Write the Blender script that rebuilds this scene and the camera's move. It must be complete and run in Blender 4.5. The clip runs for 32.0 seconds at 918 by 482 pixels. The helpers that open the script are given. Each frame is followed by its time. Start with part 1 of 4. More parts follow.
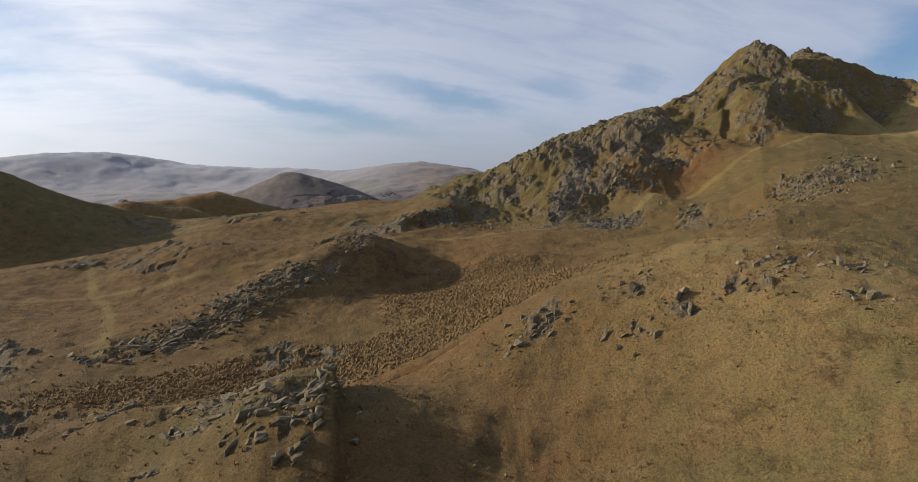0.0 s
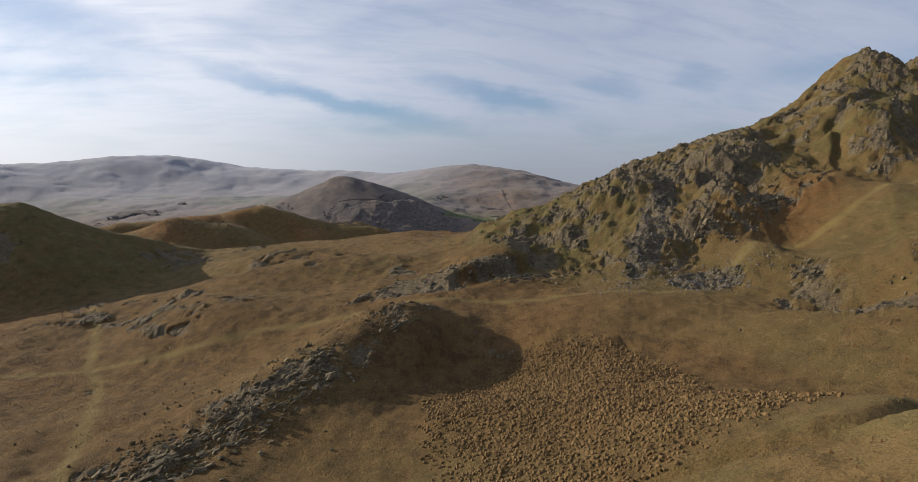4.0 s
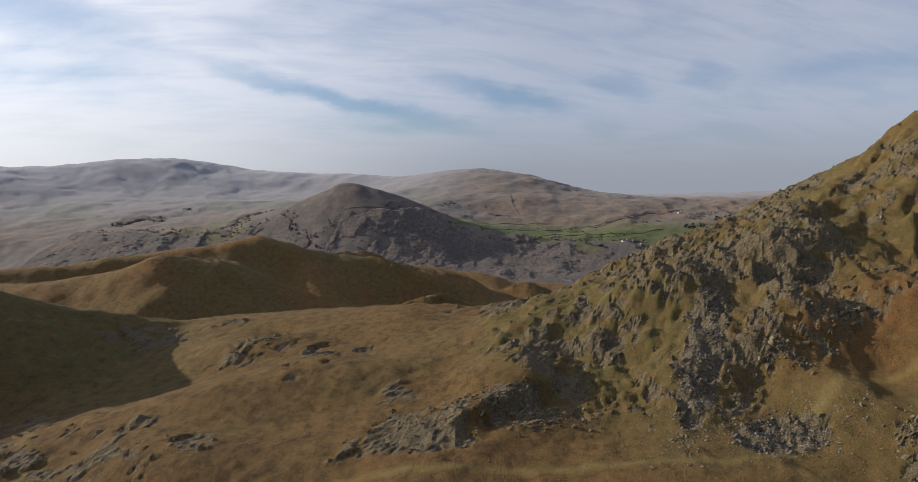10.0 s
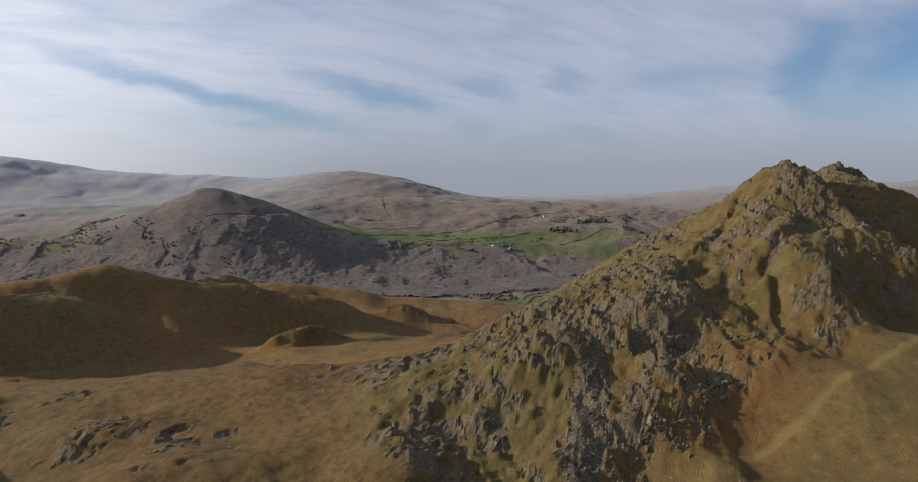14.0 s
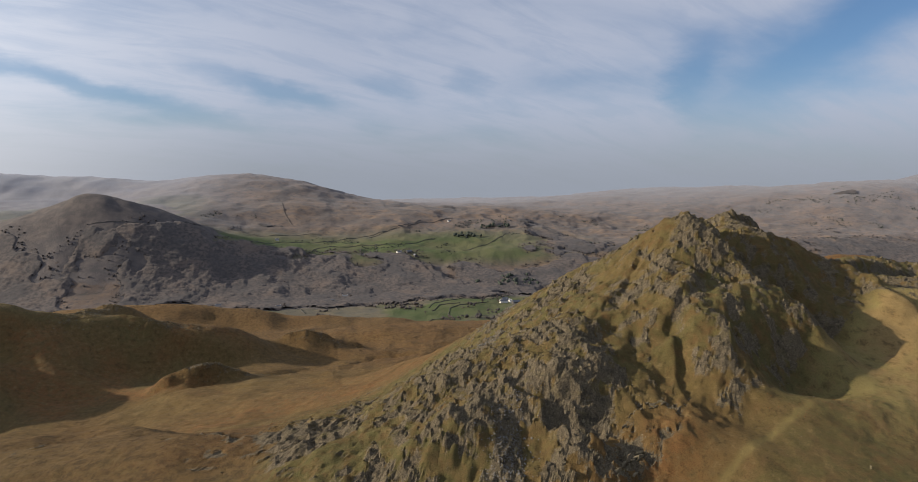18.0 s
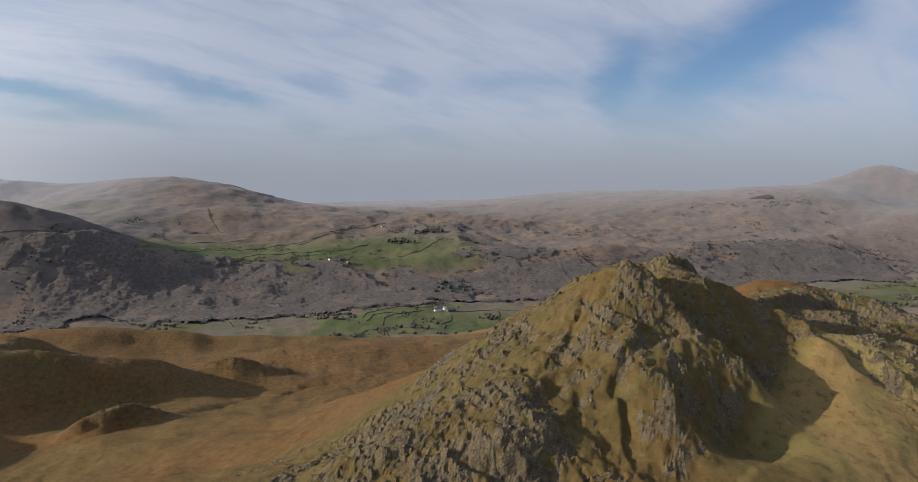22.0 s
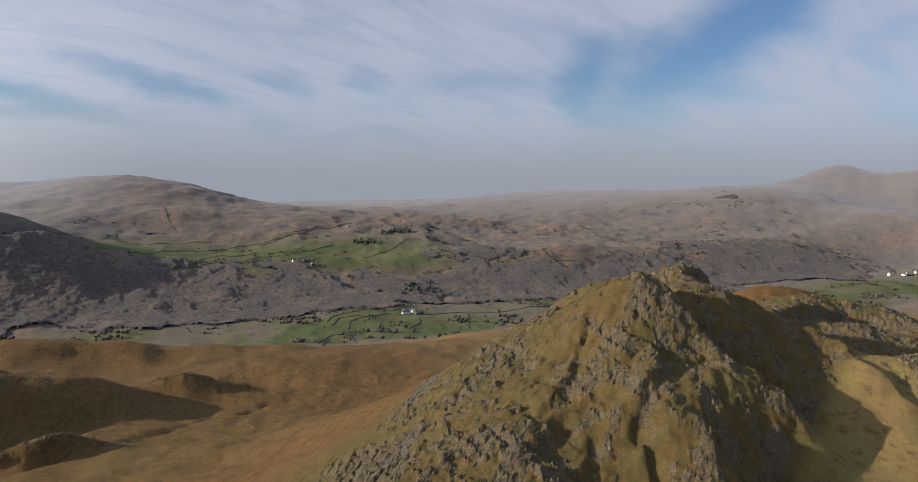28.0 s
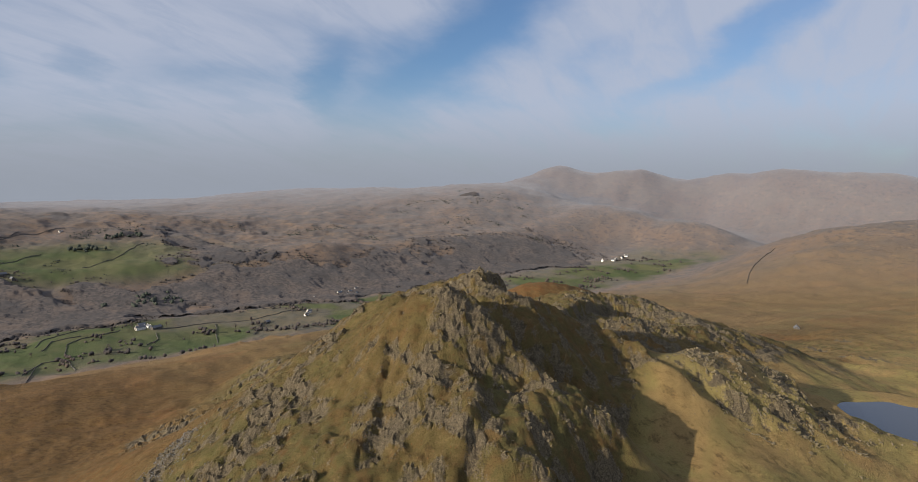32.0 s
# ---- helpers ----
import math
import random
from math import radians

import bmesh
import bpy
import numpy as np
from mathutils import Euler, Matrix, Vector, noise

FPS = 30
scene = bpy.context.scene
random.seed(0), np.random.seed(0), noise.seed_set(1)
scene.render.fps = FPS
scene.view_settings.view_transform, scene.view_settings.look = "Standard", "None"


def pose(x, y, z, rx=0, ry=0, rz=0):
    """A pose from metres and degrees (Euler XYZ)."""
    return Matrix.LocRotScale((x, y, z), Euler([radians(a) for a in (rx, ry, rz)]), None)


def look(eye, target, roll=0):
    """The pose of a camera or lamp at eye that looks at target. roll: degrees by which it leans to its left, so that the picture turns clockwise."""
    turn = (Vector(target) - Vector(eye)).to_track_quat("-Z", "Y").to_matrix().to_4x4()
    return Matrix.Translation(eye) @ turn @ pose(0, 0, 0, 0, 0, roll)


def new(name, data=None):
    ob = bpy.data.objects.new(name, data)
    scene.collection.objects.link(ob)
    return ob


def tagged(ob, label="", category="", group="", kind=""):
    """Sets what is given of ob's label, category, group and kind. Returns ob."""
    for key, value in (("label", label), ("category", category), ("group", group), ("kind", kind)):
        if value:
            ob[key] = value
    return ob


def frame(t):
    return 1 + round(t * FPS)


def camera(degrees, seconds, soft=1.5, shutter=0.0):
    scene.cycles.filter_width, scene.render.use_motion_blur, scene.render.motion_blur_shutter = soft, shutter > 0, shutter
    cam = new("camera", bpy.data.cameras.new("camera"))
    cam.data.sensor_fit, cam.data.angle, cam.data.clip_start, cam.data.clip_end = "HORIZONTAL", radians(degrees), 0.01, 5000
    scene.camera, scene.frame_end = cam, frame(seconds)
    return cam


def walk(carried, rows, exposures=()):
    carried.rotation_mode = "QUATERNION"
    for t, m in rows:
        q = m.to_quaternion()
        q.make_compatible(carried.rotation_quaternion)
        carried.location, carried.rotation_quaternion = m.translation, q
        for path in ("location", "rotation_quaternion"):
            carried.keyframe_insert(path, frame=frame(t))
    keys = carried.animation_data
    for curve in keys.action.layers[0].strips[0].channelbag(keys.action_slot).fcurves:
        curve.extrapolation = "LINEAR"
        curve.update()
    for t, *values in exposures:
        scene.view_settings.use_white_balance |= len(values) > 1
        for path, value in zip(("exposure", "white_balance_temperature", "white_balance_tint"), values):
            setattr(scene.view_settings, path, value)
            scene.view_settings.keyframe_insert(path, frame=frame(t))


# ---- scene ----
cam = camera(70.2, 32.0, soft=0.6)
METRES, EYE, TILT, LEAN, TURN = 250.0, 265.0, -4.4, 0.0, 0.0
ROWS = [
    (0.0, 0.0, 0.0, 0.0, 0.0, 0.0, -0.0),
    (0.5, -0.0008, 0.0181, 0.0072, 0.58, 0.01, -0.06),
    (1.0, -0.0018, 0.0362, 0.0146, 1.08, 0.01, -0.09),
    (1.5, -0.0029, 0.0544, 0.022, 1.59, 0.02, -0.14),
    (2.0, -0.0042, 0.0726, 0.0296, 2.07, 0.01, -0.21),
    (2.5, -0.0055, 0.0908, 0.038, 2.71, 0.01, -0.25),
    (3.0, -0.0071, 0.1082, 0.0473, 3.25, -0.01, -0.33),
    (3.5, -0.0084, 0.1251, 0.0568, 3.85, -0.01, -0.38),
    (5.5, -0.0108, 0.1883, 0.0956, 5.96, -0.0, -0.54),
    (6.0, -0.0128, 0.2038, 0.106, 6.09, -0.04, -0.56),
    (6.5, -0.015, 0.2187, 0.1166, 5.92, -0.06, -0.58),
    (7.0, -0.0163, 0.2327, 0.1268, 5.84, -0.03, -0.57),
    (7.5, -0.0178, 0.2455, 0.1375, 5.74, -0.05, -0.58),
    (8.0, -0.0198, 0.2572, 0.1482, 5.62, -0.08, -0.6),
    (8.5, -0.0206, 0.2671, 0.1594, 5.6, -0.08, -0.57),
    (9.0, -0.0223, 0.2767, 0.1704, 5.47, -0.09, -0.6),
    (9.5, -0.0234, 0.2847, 0.1819, 5.47, -0.1, -0.6),
    (10.0, -0.024, 0.2924, 0.193, 5.14, -0.11, -0.59),
    (10.5, -0.0253, 0.2994, 0.2041, 3.63, -0.1, -0.5),
    (11.0, -0.0261, 0.3057, 0.2156, 1.7, -0.12, -0.38),
    (11.5, -0.0274, 0.3116, 0.2262, -0.27, -0.1, -0.24),
    (12.0, -0.0285, 0.3172, 0.2374, -1.82, -0.1, -0.14),
    (12.5, -0.0302, 0.3227, 0.2479, -3.17, -0.09, -0.08),
    (13.0, -0.0306, 0.3274, 0.2593, -4.0, -0.13, -0.01),
    (13.5, -0.0308, 0.3319, 0.2704, -4.5, -0.15, 0.04),
    (14.0, -0.0315, 0.3364, 0.2814, -6.08, -0.16, 0.13),
    (14.5, -0.0324, 0.3409, 0.2917, -7.86, -0.16, 0.24),
    (16.5, -0.0326, 0.3578, 0.3357, -11.53, -0.25, 0.46),
    (17.0, -0.0331, 0.3616, 0.3461, -12.33, -0.22, 0.49),
    (17.5, -0.033, 0.3656, 0.3569, -13.24, -0.24, 0.54),
    (18.0, -0.0328, 0.3692, 0.3678, -14.47, -0.25, 0.64),
    (18.5, -0.0327, 0.3735, 0.3784, -15.9, -0.27, 0.74),
    (19.0, -0.0328, 0.3769, 0.389, -16.86, -0.27, 0.78),
    (19.5, -0.0317, 0.3812, 0.4005, -17.25, -0.31, 0.85),
    (20.0, -0.0318, 0.3855, 0.4109, -18.25, -0.3, 0.85),
    (20.5, -0.031, 0.3911, 0.4214, -19.98, -0.32, 0.94),
    (21.0, -0.0307, 0.3968, 0.4324, -21.57, -0.36, 1.05),
    (21.5, -0.0303, 0.4037, 0.4426, -21.32, -0.35, 1.02),
    (22.0, -0.029, 0.4111, 0.4494, -20.33, -0.31, 0.94),
    (22.5, -0.0273, 0.4197, 0.4515, -19.7, -0.28, 0.89),
    (23.0, -0.0255, 0.4298, 0.4524, -19.23, -0.27, 0.87),
    (23.5, -0.023, 0.4408, 0.4531, -18.95, -0.27, 0.84),
    (24.0, -0.021, 0.4523, 0.4541, -18.76, -0.27, 0.83),
    (24.5, -0.0185, 0.4644, 0.4548, -18.64, -0.28, 0.82),
    (26.5, -0.0035, 0.5249, 0.4586, -19.5, -0.34, 0.83),
    (27.0, 0.0007, 0.5434, 0.4598, -20.44, -0.37, 0.91),
    (27.5, 0.0054, 0.5628, 0.4609, -21.77, -0.39, 0.98),
    (28.0, 0.01, 0.5829, 0.4624, -23.31, -0.43, 1.09),
    (28.5, 0.0154, 0.6036, 0.4639, -25.69, -0.5, 1.27),
    (29.0, 0.0207, 0.6248, 0.4652, -28.29, -0.57, 1.46),
    (29.5, 0.0269, 0.6463, 0.4666, -30.5, -0.64, 1.61),
    (30.0, 0.0333, 0.6678, 0.4683, -32.84, -0.73, 1.79),
    (30.5, 0.0406, 0.6897, 0.47, -35.66, -0.85, 1.99),
    (31.0, 0.0484, 0.7118, 0.4717, -38.76, -0.98, 2.2),
    (31.5, 0.0568, 0.7336, 0.4736, -42.06, -1.15, 2.45),
    (32.0, 0.0658, 0.7553, 0.4755, -44.96, -1.3, 2.63),
]
walk(cam, [(t, pose(0, 0, EYE, TILT, LEAN, TURN) @ pose(METRES * x, METRES * y, METRES * z, 90 + pitch, roll, yaw)) for t, x, y, z, yaw, pitch, roll in ROWS],
     exposures=((0.0, 0.10), (3.5, 0.06), (7.0, 0.0), (32.0, 0.0)))

# ---------------------------------------------------------------- sky and sun
SUN_TURN, SUN_RISE = -80.0, 18.0


def node_tree(block):
    block.use_nodes = True
    block.node_tree.nodes.clear()
    return block.node_tree


class Net:
    """Short hand for a node tree."""

    def __init__(self, tree):
        self.tree = tree

    def add(self, kind, settings=None, **inputs):
        n = self.tree.nodes.new(kind)
        for key, value in (settings or {}).items():
            setattr(n, key, value)
        for key, value in inputs.items():
            self.plug(n.inputs[int(key[1:]) if key[0] == "i" and key[1:].isdigit() else key.replace("_", " ")], value)
        return n

    def plug(self, socket, value):
        if isinstance(value, bpy.types.NodeSocket):
            self.tree.links.new(value, socket)
        else:
            socket.default_value = value

    def math(self, op, a, b=0.0, c=0.0):
        return self.add("ShaderNodeMath", {"operation": op}, i0=a, i1=b, i2=c).outputs[0]

    def vec(self, op, a, b):
        return self.add("ShaderNodeVectorMath", {"operation": op}, i0=a, i1=b).outputs[0]

    def mix(self, f, a, b):
        n = self.add("ShaderNodeMix", {"data_type": "RGBA"})
        for k, value in ((0, f), (6, a), (7, b)):
            self.plug(n.inputs[k], value if isinstance(value, (bpy.types.NodeSocket, float, int)) else (*value[:3], 1))
        return n.outputs[2]

    def noise(self, at, scale, detail=3.0, rough=0.55):
        return self.add("ShaderNodeTexNoise", Vector=at, Scale=scale, Detail=detail, Roughness=rough).outputs["Fac"]

    def span(self, v, a, b, lo=0.0, hi=1.0):
        n = self.add("ShaderNodeMapRange", {"interpolation_type": "SMOOTHSTEP"}, i0=v, i1=a, i2=b, i3=lo, i4=hi)
        return n.outputs[0]


world = bpy.data.worlds.new("sky")
scene.world = world
w = Net(node_tree(world))
sky = w.add("ShaderNodeTexSky", {"sky_type": "NISHITA", "sun_disc": False, "sun_elevation": radians(SUN_RISE),
                                 "sun_rotation": radians(SUN_TURN % 360), "air_density": 1.0, "dust_density": 0.8, "ozone_density": 4.0, "altitude": 300})
way = w.add("ShaderNodeTexCoord").outputs["Generated"]
parts = w.add("ShaderNodeSeparateXYZ", i0=way).outputs
rise = w.math("MAXIMUM", parts[2], 0.0)
over = w.math("ADD", rise, 0.30)
flat = w.add("ShaderNodeCombineXYZ", i0=w.math("DIVIDE", parts[0], over), i1=w.math("DIVIDE", parts[1], over), i2=0.0).outputs[0]
streak = w.add("ShaderNodeMapping", i1=(0.4, 0.2, 0), i2=(0, 0, radians(-32)), i3=(0.8, 1.35, 1)).outputs
w.plug(streak[0].node.inputs[0], flat)
wisps = w.add("ShaderNodeTexNoise", Vector=streak[0], Scale=1.7, Detail=7.0, Roughness=0.52, Distortion=0.35).outputs["Fac"]
veils = w.noise(flat, 0.9, 3.0, 0.5)
cover = w.span(w.math("ADD", w.math("MULTIPLY", wisps, 0.75), w.math("MULTIPLY", veils, 0.45)), 0.27, 0.62)
fibres = w.add("ShaderNodeTexNoise", Vector=w.vec("MULTIPLY", streak[0], (1.0, 2.4, 1.0)), Scale=3.2, Detail=8.0, Roughness=0.62, Distortion=0.5).outputs["Fac"]
cover = w.math("MULTIPLY", cover, w.span(fibres, 0.34, 0.58, 0.80, 1.0))
# long gaps of clear blue between the veils: bearing, height, half length, half breadth, slope (degrees), clearness
wave = w.vec("MULTIPLY", w.vec("SUBTRACT", w.add("ShaderNodeTexNoise", Vector=flat, Scale=2.4, Detail=5.0, Roughness=0.6).outputs["Color"], (0.5, 0.5, 0.5)), (0.16, 0.07, 0.0))
chart = w.vec("ADD", w.add("ShaderNodeCombineXYZ", i0=w.math("ARCTAN2", parts[0], parts[1]), i1=w.math("ARCSINE", parts[2]), i2=0.0).outputs[0], wave)
for bearing, high, long, broad_by, slope, clear_by in ((-14, 7.4, 12, 0.9, -12, 0.75), (-1, 7.9, 6, 1.1, -14, 0.7), (8.5, 8.4, 3.2, 1.2, -25, 0.4), (15, 9.2, 1.8, 1.1, -40, 0.35),
                                                       (34, 9.6, 2.2, 3.6, 12, 0.8), (46, 13.0, 13, 3.6, 34, 1.0), (71, 14.0, 12, 1.7, 33, 0.8), (-40, 13, 10, 1.6, -10, 0.5), (110, 16, 16, 5, 20, 0.9), (170, 20, 18, 6, 10, 0.8), (-130, 20, 18, 6, -10, 0.8)):
    spot = w.add("ShaderNodeMapping", {"vector_type": "TEXTURE"}, i0=chart, i1=(radians(bearing), radians(high), 0), i2=(0, 0, radians(slope)), i3=(radians(long), radians(broad_by), 1)).outputs[0]
    reach = w.add("ShaderNodeVectorMath", {"operation": "LENGTH"}, i0=spot).outputs["Value"]
    cover = w.math("MULTIPLY", cover, w.span(reach, 0.25, 1.5, 1 - clear_by, 1.0))
toward = w.add("ShaderNodeVectorMath", {"operation": "DOT_PRODUCT"}, i0=way,
               i1=(math.sin(radians(SUN_TURN)) * 0.9, math.cos(radians(SUN_TURN)) * 0.9, 0.42)).outputs["Value"]
glow = w.span(toward, 0.15, 1.0)
cloud = w.mix(glow, (6.75, 7.35, 9.0), (16.1, 16.3, 17.2))
clear = w.vec("MULTIPLY", sky.outputs[0], (1.5, 1.5, 1.58))
tint = w.mix(w.math("MULTIPLY", cover, 0.88), clear, cloud)
haze = w.mix(glow, (4.4, 4.85, 5.7), (14.6, 14.7, 15.4))
low = w.span(rise, 0.0, 0.14, 0.92, 0.0)
tint = w.mix(low, tint, haze)
w.add("ShaderNodeOutputWorld", Surface=w.add("ShaderNodeBackground", Color=tint, Strength=0.068).outputs[0])

sun = new("sun", bpy.data.lights.new("sun", "SUN"))
sun.data.energy, sun.data.angle, sun.data.color = 7.0, radians(0.8), (1.0, 0.845, 0.655)
sun.matrix_world = look((-2600 * 0.9, 1400, 1400), (-2600 * 0.9 + 1000 * math.sin(radians(-SUN_TURN)), 1400 - 1000 * math.cos(radians(SUN_TURN)), 1400 - 1000 * math.tan(radians(SUN_RISE))))
scene.view_settings.exposure = 0.0

# ---------------------------------------------------------------- materials
def shader(name, rough=0.9):
    """A new material, its net and its surface node."""
    m = bpy.data.materials.new(name)
    n = Net(node_tree(m))
    surface = n.add("ShaderNodeBsdfPrincipled", Roughness=rough)
    surface.inputs["Specular IOR Level"].default_value = 0.15
    n.add("ShaderNodeOutputMaterial", Surface=surface.outputs[0])
    return m, n, surface


def ground_material():
    m, n, surface = shader("turf_and_rock", 0.95)
    at = n.add("ShaderNodeTexCoord").outputs["Object"]
    spot = lambda key: n.add("ShaderNodeAttribute", {"attribute_name": key}).outputs["Fac"]
    wide, mid, fine = n.noise(at, 0.035, 5.0, 0.6), n.noise(at, 0.22, 5.0, 0.65), n.noise(at, 1.7, 4.0, 0.7)
    grain = n.noise(at, 6.0, 3.0, 0.7)
    # dry autumn grass, from straw to olive, with dead stalks and dark thatch
    thatch = n.noise(at, 2.6, 6.0, 0.72)
    clump = n.noise(n.vec("MULTIPLY", at, (1.0, 0.7, 1.0)), 0.30, 9.0, 0.80)
    turf = n.mix(n.span(wide, 0.35, 0.65), (0.116, 0.071, 0.029), (0.122, 0.086, 0.037))
    turf = n.mix(n.span(mid, 0.38, 0.66), turf, (0.094, 0.061, 0.024))
    turf = n.mix(n.math("MULTIPLY", spot("green"), n.span(mid, 0.3, 0.62)), turf, (0.098, 0.089, 0.035))
    turf = n.mix(n.math("MULTIPLY", spot("bracken"), n.span(mid, 0.3, 0.6)), turf, (0.145, 0.075, 0.029))
    # turf paled with distance: haze painted into the colour
    turf = n.mix(n.math("MULTIPLY", spot("haze_paling"), 0.7), turf, (0.225, 0.160, 0.085))
    pale = n.math("MULTIPLY", spot("bent"), n.span(n.noise(at, 0.09, 6.0, 0.7), 0.32, 0.52))
    turf = n.mix(n.math("MULTIPLY", pale, 0.8), turf, n.mix(n.span(mid, 0.4, 0.6), (0.245, 0.168, 0.074), (0.192, 0.158, 0.064)))
    turf = n.mix(n.math("MULTIPLY", spot("straw"), n.span(mid, 0.25, 0.5, 0.45, 0.8)), turf, n.mix(n.span(wide, 0.42, 0.58), (0.275, 0.195, 0.086), (0.235, 0.198, 0.078)))
    turf = n.mix(n.span(clump, 0.50, 0.64, 0.0, 0.6), turf, (0.052, 0.040, 0.018))
    turf = n.mix(n.span(clump, 0.46, 0.38, 0.0, 0.6), turf, (0.176, 0.130, 0.060))
    turf = n.mix(n.math("MULTIPLY", spot("sedge"), n.span(wide, 0.30, 0.55, 0.45, 0.8)), turf, n.mix(n.span(clump, 0.44, 0.58), (0.124, 0.078, 0.031), (0.066, 0.042, 0.019)))
    blades = n.noise(n.vec("MULTIPLY", at, (1.0, 1.0, 0.5)), 4.2, 4.0, 0.75)
    turf = n.mix(n.span(thatch, 0.50, 0.62, 0.0, 0.45), turf, n.vec("MULTIPLY", turf, (0.36, 0.34, 0.32)))
    turf = n.mix(n.span(blades, 0.52, 0.62, 0.0, 0.4), turf, n.vec("MULTIPLY", turf, (0.45, 0.42, 0.38)))
    turf = n.mix(n.span(grain, 0.52, 0.62, 0.0, 0.55), turf, n.vec("MULTIPLY", turf, (1.45, 1.43, 1.4)))
    turf = n.mix(spot("path"), turf, (0.200, 0.165, 0.065))
    # brown-grey slate with lichen, moss and dark cracks
    split = n.add("ShaderNodeTexVoronoi", {"feature": "DISTANCE_TO_EDGE"}, Vector=n.vec("ADD", at, n.vec("MULTIPLY", n.add("ShaderNodeTexNoise", Vector=at, Scale=0.8, Detail=3.0).outputs["Color"], (1.6, 1.6, 1.6))), Scale=0.9).outputs["Distance"]
    stone = n.mix(n.span(fine, 0.3, 0.7), (0.096, 0.080, 0.053), (0.170, 0.140, 0.094))
    stone = n.mix(n.math("MULTIPLY", n.span(thatch, 0.50, 0.62), 0.7), stone, (0.050, 0.041, 0.029))
    stone = n.mix(n.math("MULTIPLY", n.span(mid, 0.5, 0.7), 0.5), stone, (0.110, 0.092, 0.036))
    stone = n.mix(n.span(clump, 0.50, 0.62, 0.0, 0.8), stone, (0.045, 0.038, 0.027))
    stone = n.mix(n.span(split, 0.0, 0.06, 0.7, 0.0), stone, (0.025, 0.022, 0.018))
    edge = n.math("ADD", spot("rock"), n.math("MULTIPLY", n.math("SUBTRACT", fine, 0.5), 1.1))
    near = n.mix(n.span(edge, 0.44, 0.58), turf, stone)
    # the far side of the dale: moor grass, green pasture, bare woods; moor and woods greyed to paint in haze
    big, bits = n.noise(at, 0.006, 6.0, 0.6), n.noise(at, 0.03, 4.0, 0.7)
    hazy_heath = n.mix(n.span(big, 0.35, 0.65), (0.136, 0.095, 0.067), (0.090, 0.074, 0.064))
    hazy_heath = n.mix(n.math("MULTIPLY", n.span(bits, 0.5, 0.7), 0.6), hazy_heath, (0.100, 0.085, 0.082))
    hazy_heath = n.mix(n.span(n.noise(at, 0.045, 6.0, 0.75), 0.50, 0.62, 0.0, 0.8), hazy_heath, (0.052, 0.046, 0.044))
    hazy_heath = n.mix(n.span(n.noise(at, 0.02, 7.0, 0.75), 0.52, 0.62, 0.0, 0.6), hazy_heath, (0.172, 0.119, 0.079))
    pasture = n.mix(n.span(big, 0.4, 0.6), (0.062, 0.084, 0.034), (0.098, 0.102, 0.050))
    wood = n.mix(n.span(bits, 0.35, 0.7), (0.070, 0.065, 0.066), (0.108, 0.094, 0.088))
    away = n.mix(spot("field"), hazy_heath, pasture)
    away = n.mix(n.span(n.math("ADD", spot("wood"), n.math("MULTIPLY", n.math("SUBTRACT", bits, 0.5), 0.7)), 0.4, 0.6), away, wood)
    # blue-grey laid over the farthest hills, haze put into the colour
    away = n.mix(spot("hazy_heath"), away, n.mix(n.span(big, 0.38, 0.62), (0.132, 0.140, 0.172), (0.170, 0.168, 0.186)))
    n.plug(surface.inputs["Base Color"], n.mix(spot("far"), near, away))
    # bluish sheen that strengthens far off imitates haze on the land
    n.plug(surface.inputs["Sheen Weight"], n.math("ADD", n.math("MULTIPLY", n.math("SUBTRACT", spot("far"), spot("field")), 0.06), n.math("MULTIPLY", spot("hazy_heath"), 0.14)))
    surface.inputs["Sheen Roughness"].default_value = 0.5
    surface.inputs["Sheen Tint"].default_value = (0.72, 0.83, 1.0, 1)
    relief = n.math("ADD", n.math("MULTIPLY", fine, 0.45), n.math("ADD", n.math("MULTIPLY", thatch, 0.8), n.math("MULTIPLY", clump, 1.0)))
    bump = n.add("ShaderNodeBump", Strength=1.0, Distance=0.75, Height=relief)
    n.plug(surface.inputs["Normal"], bump.outputs[0])
    return m


GROUND = ground_material()


# ---------------------------------------------------------------- relief of the land
_rng = np.random.RandomState(11)
LATTICE = _rng.rand(256, 256)


def lump(x, y):
    """Smooth lattice noise from -1 to 1, one cell a unit."""
    xi, yi = np.floor(x).astype(int), np.floor(y).astype(int)
    u, v = x - xi, y - yi
    u, v = u * u * u * (u * (u * 6 - 15) + 10), v * v * v * (v * (v * 6 - 15) + 10)
    a, b = LATTICE[xi % 256, yi % 256], LATTICE[(xi + 1) % 256, yi % 256]
    c, d = LATTICE[xi % 256, (yi + 1) % 256], LATTICE[(xi + 1) % 256, (yi + 1) % 256]
    return 2 * (a + (b - a) * u + (c - a) * v + (a - b - c + d) * u * v) - 1


def fractal(x, y, size, octaves=4, gain=0.5, turn=37.0):
    """Layers of lattice noise, the largest of that size in metres."""
    total, weight = 0, 1.0
    c, s = math.cos(radians(turn)), math.sin(radians(turn))
    px, py = x / size, y / size
    for k in range(octaves):
        total = total + weight * lump(px + 17.3 * k, py - 9.1 * k)
        px, py = 2.03 * (c * px - s * py), 2.03 * (s * px + c * py)
        weight *= gain
    return total


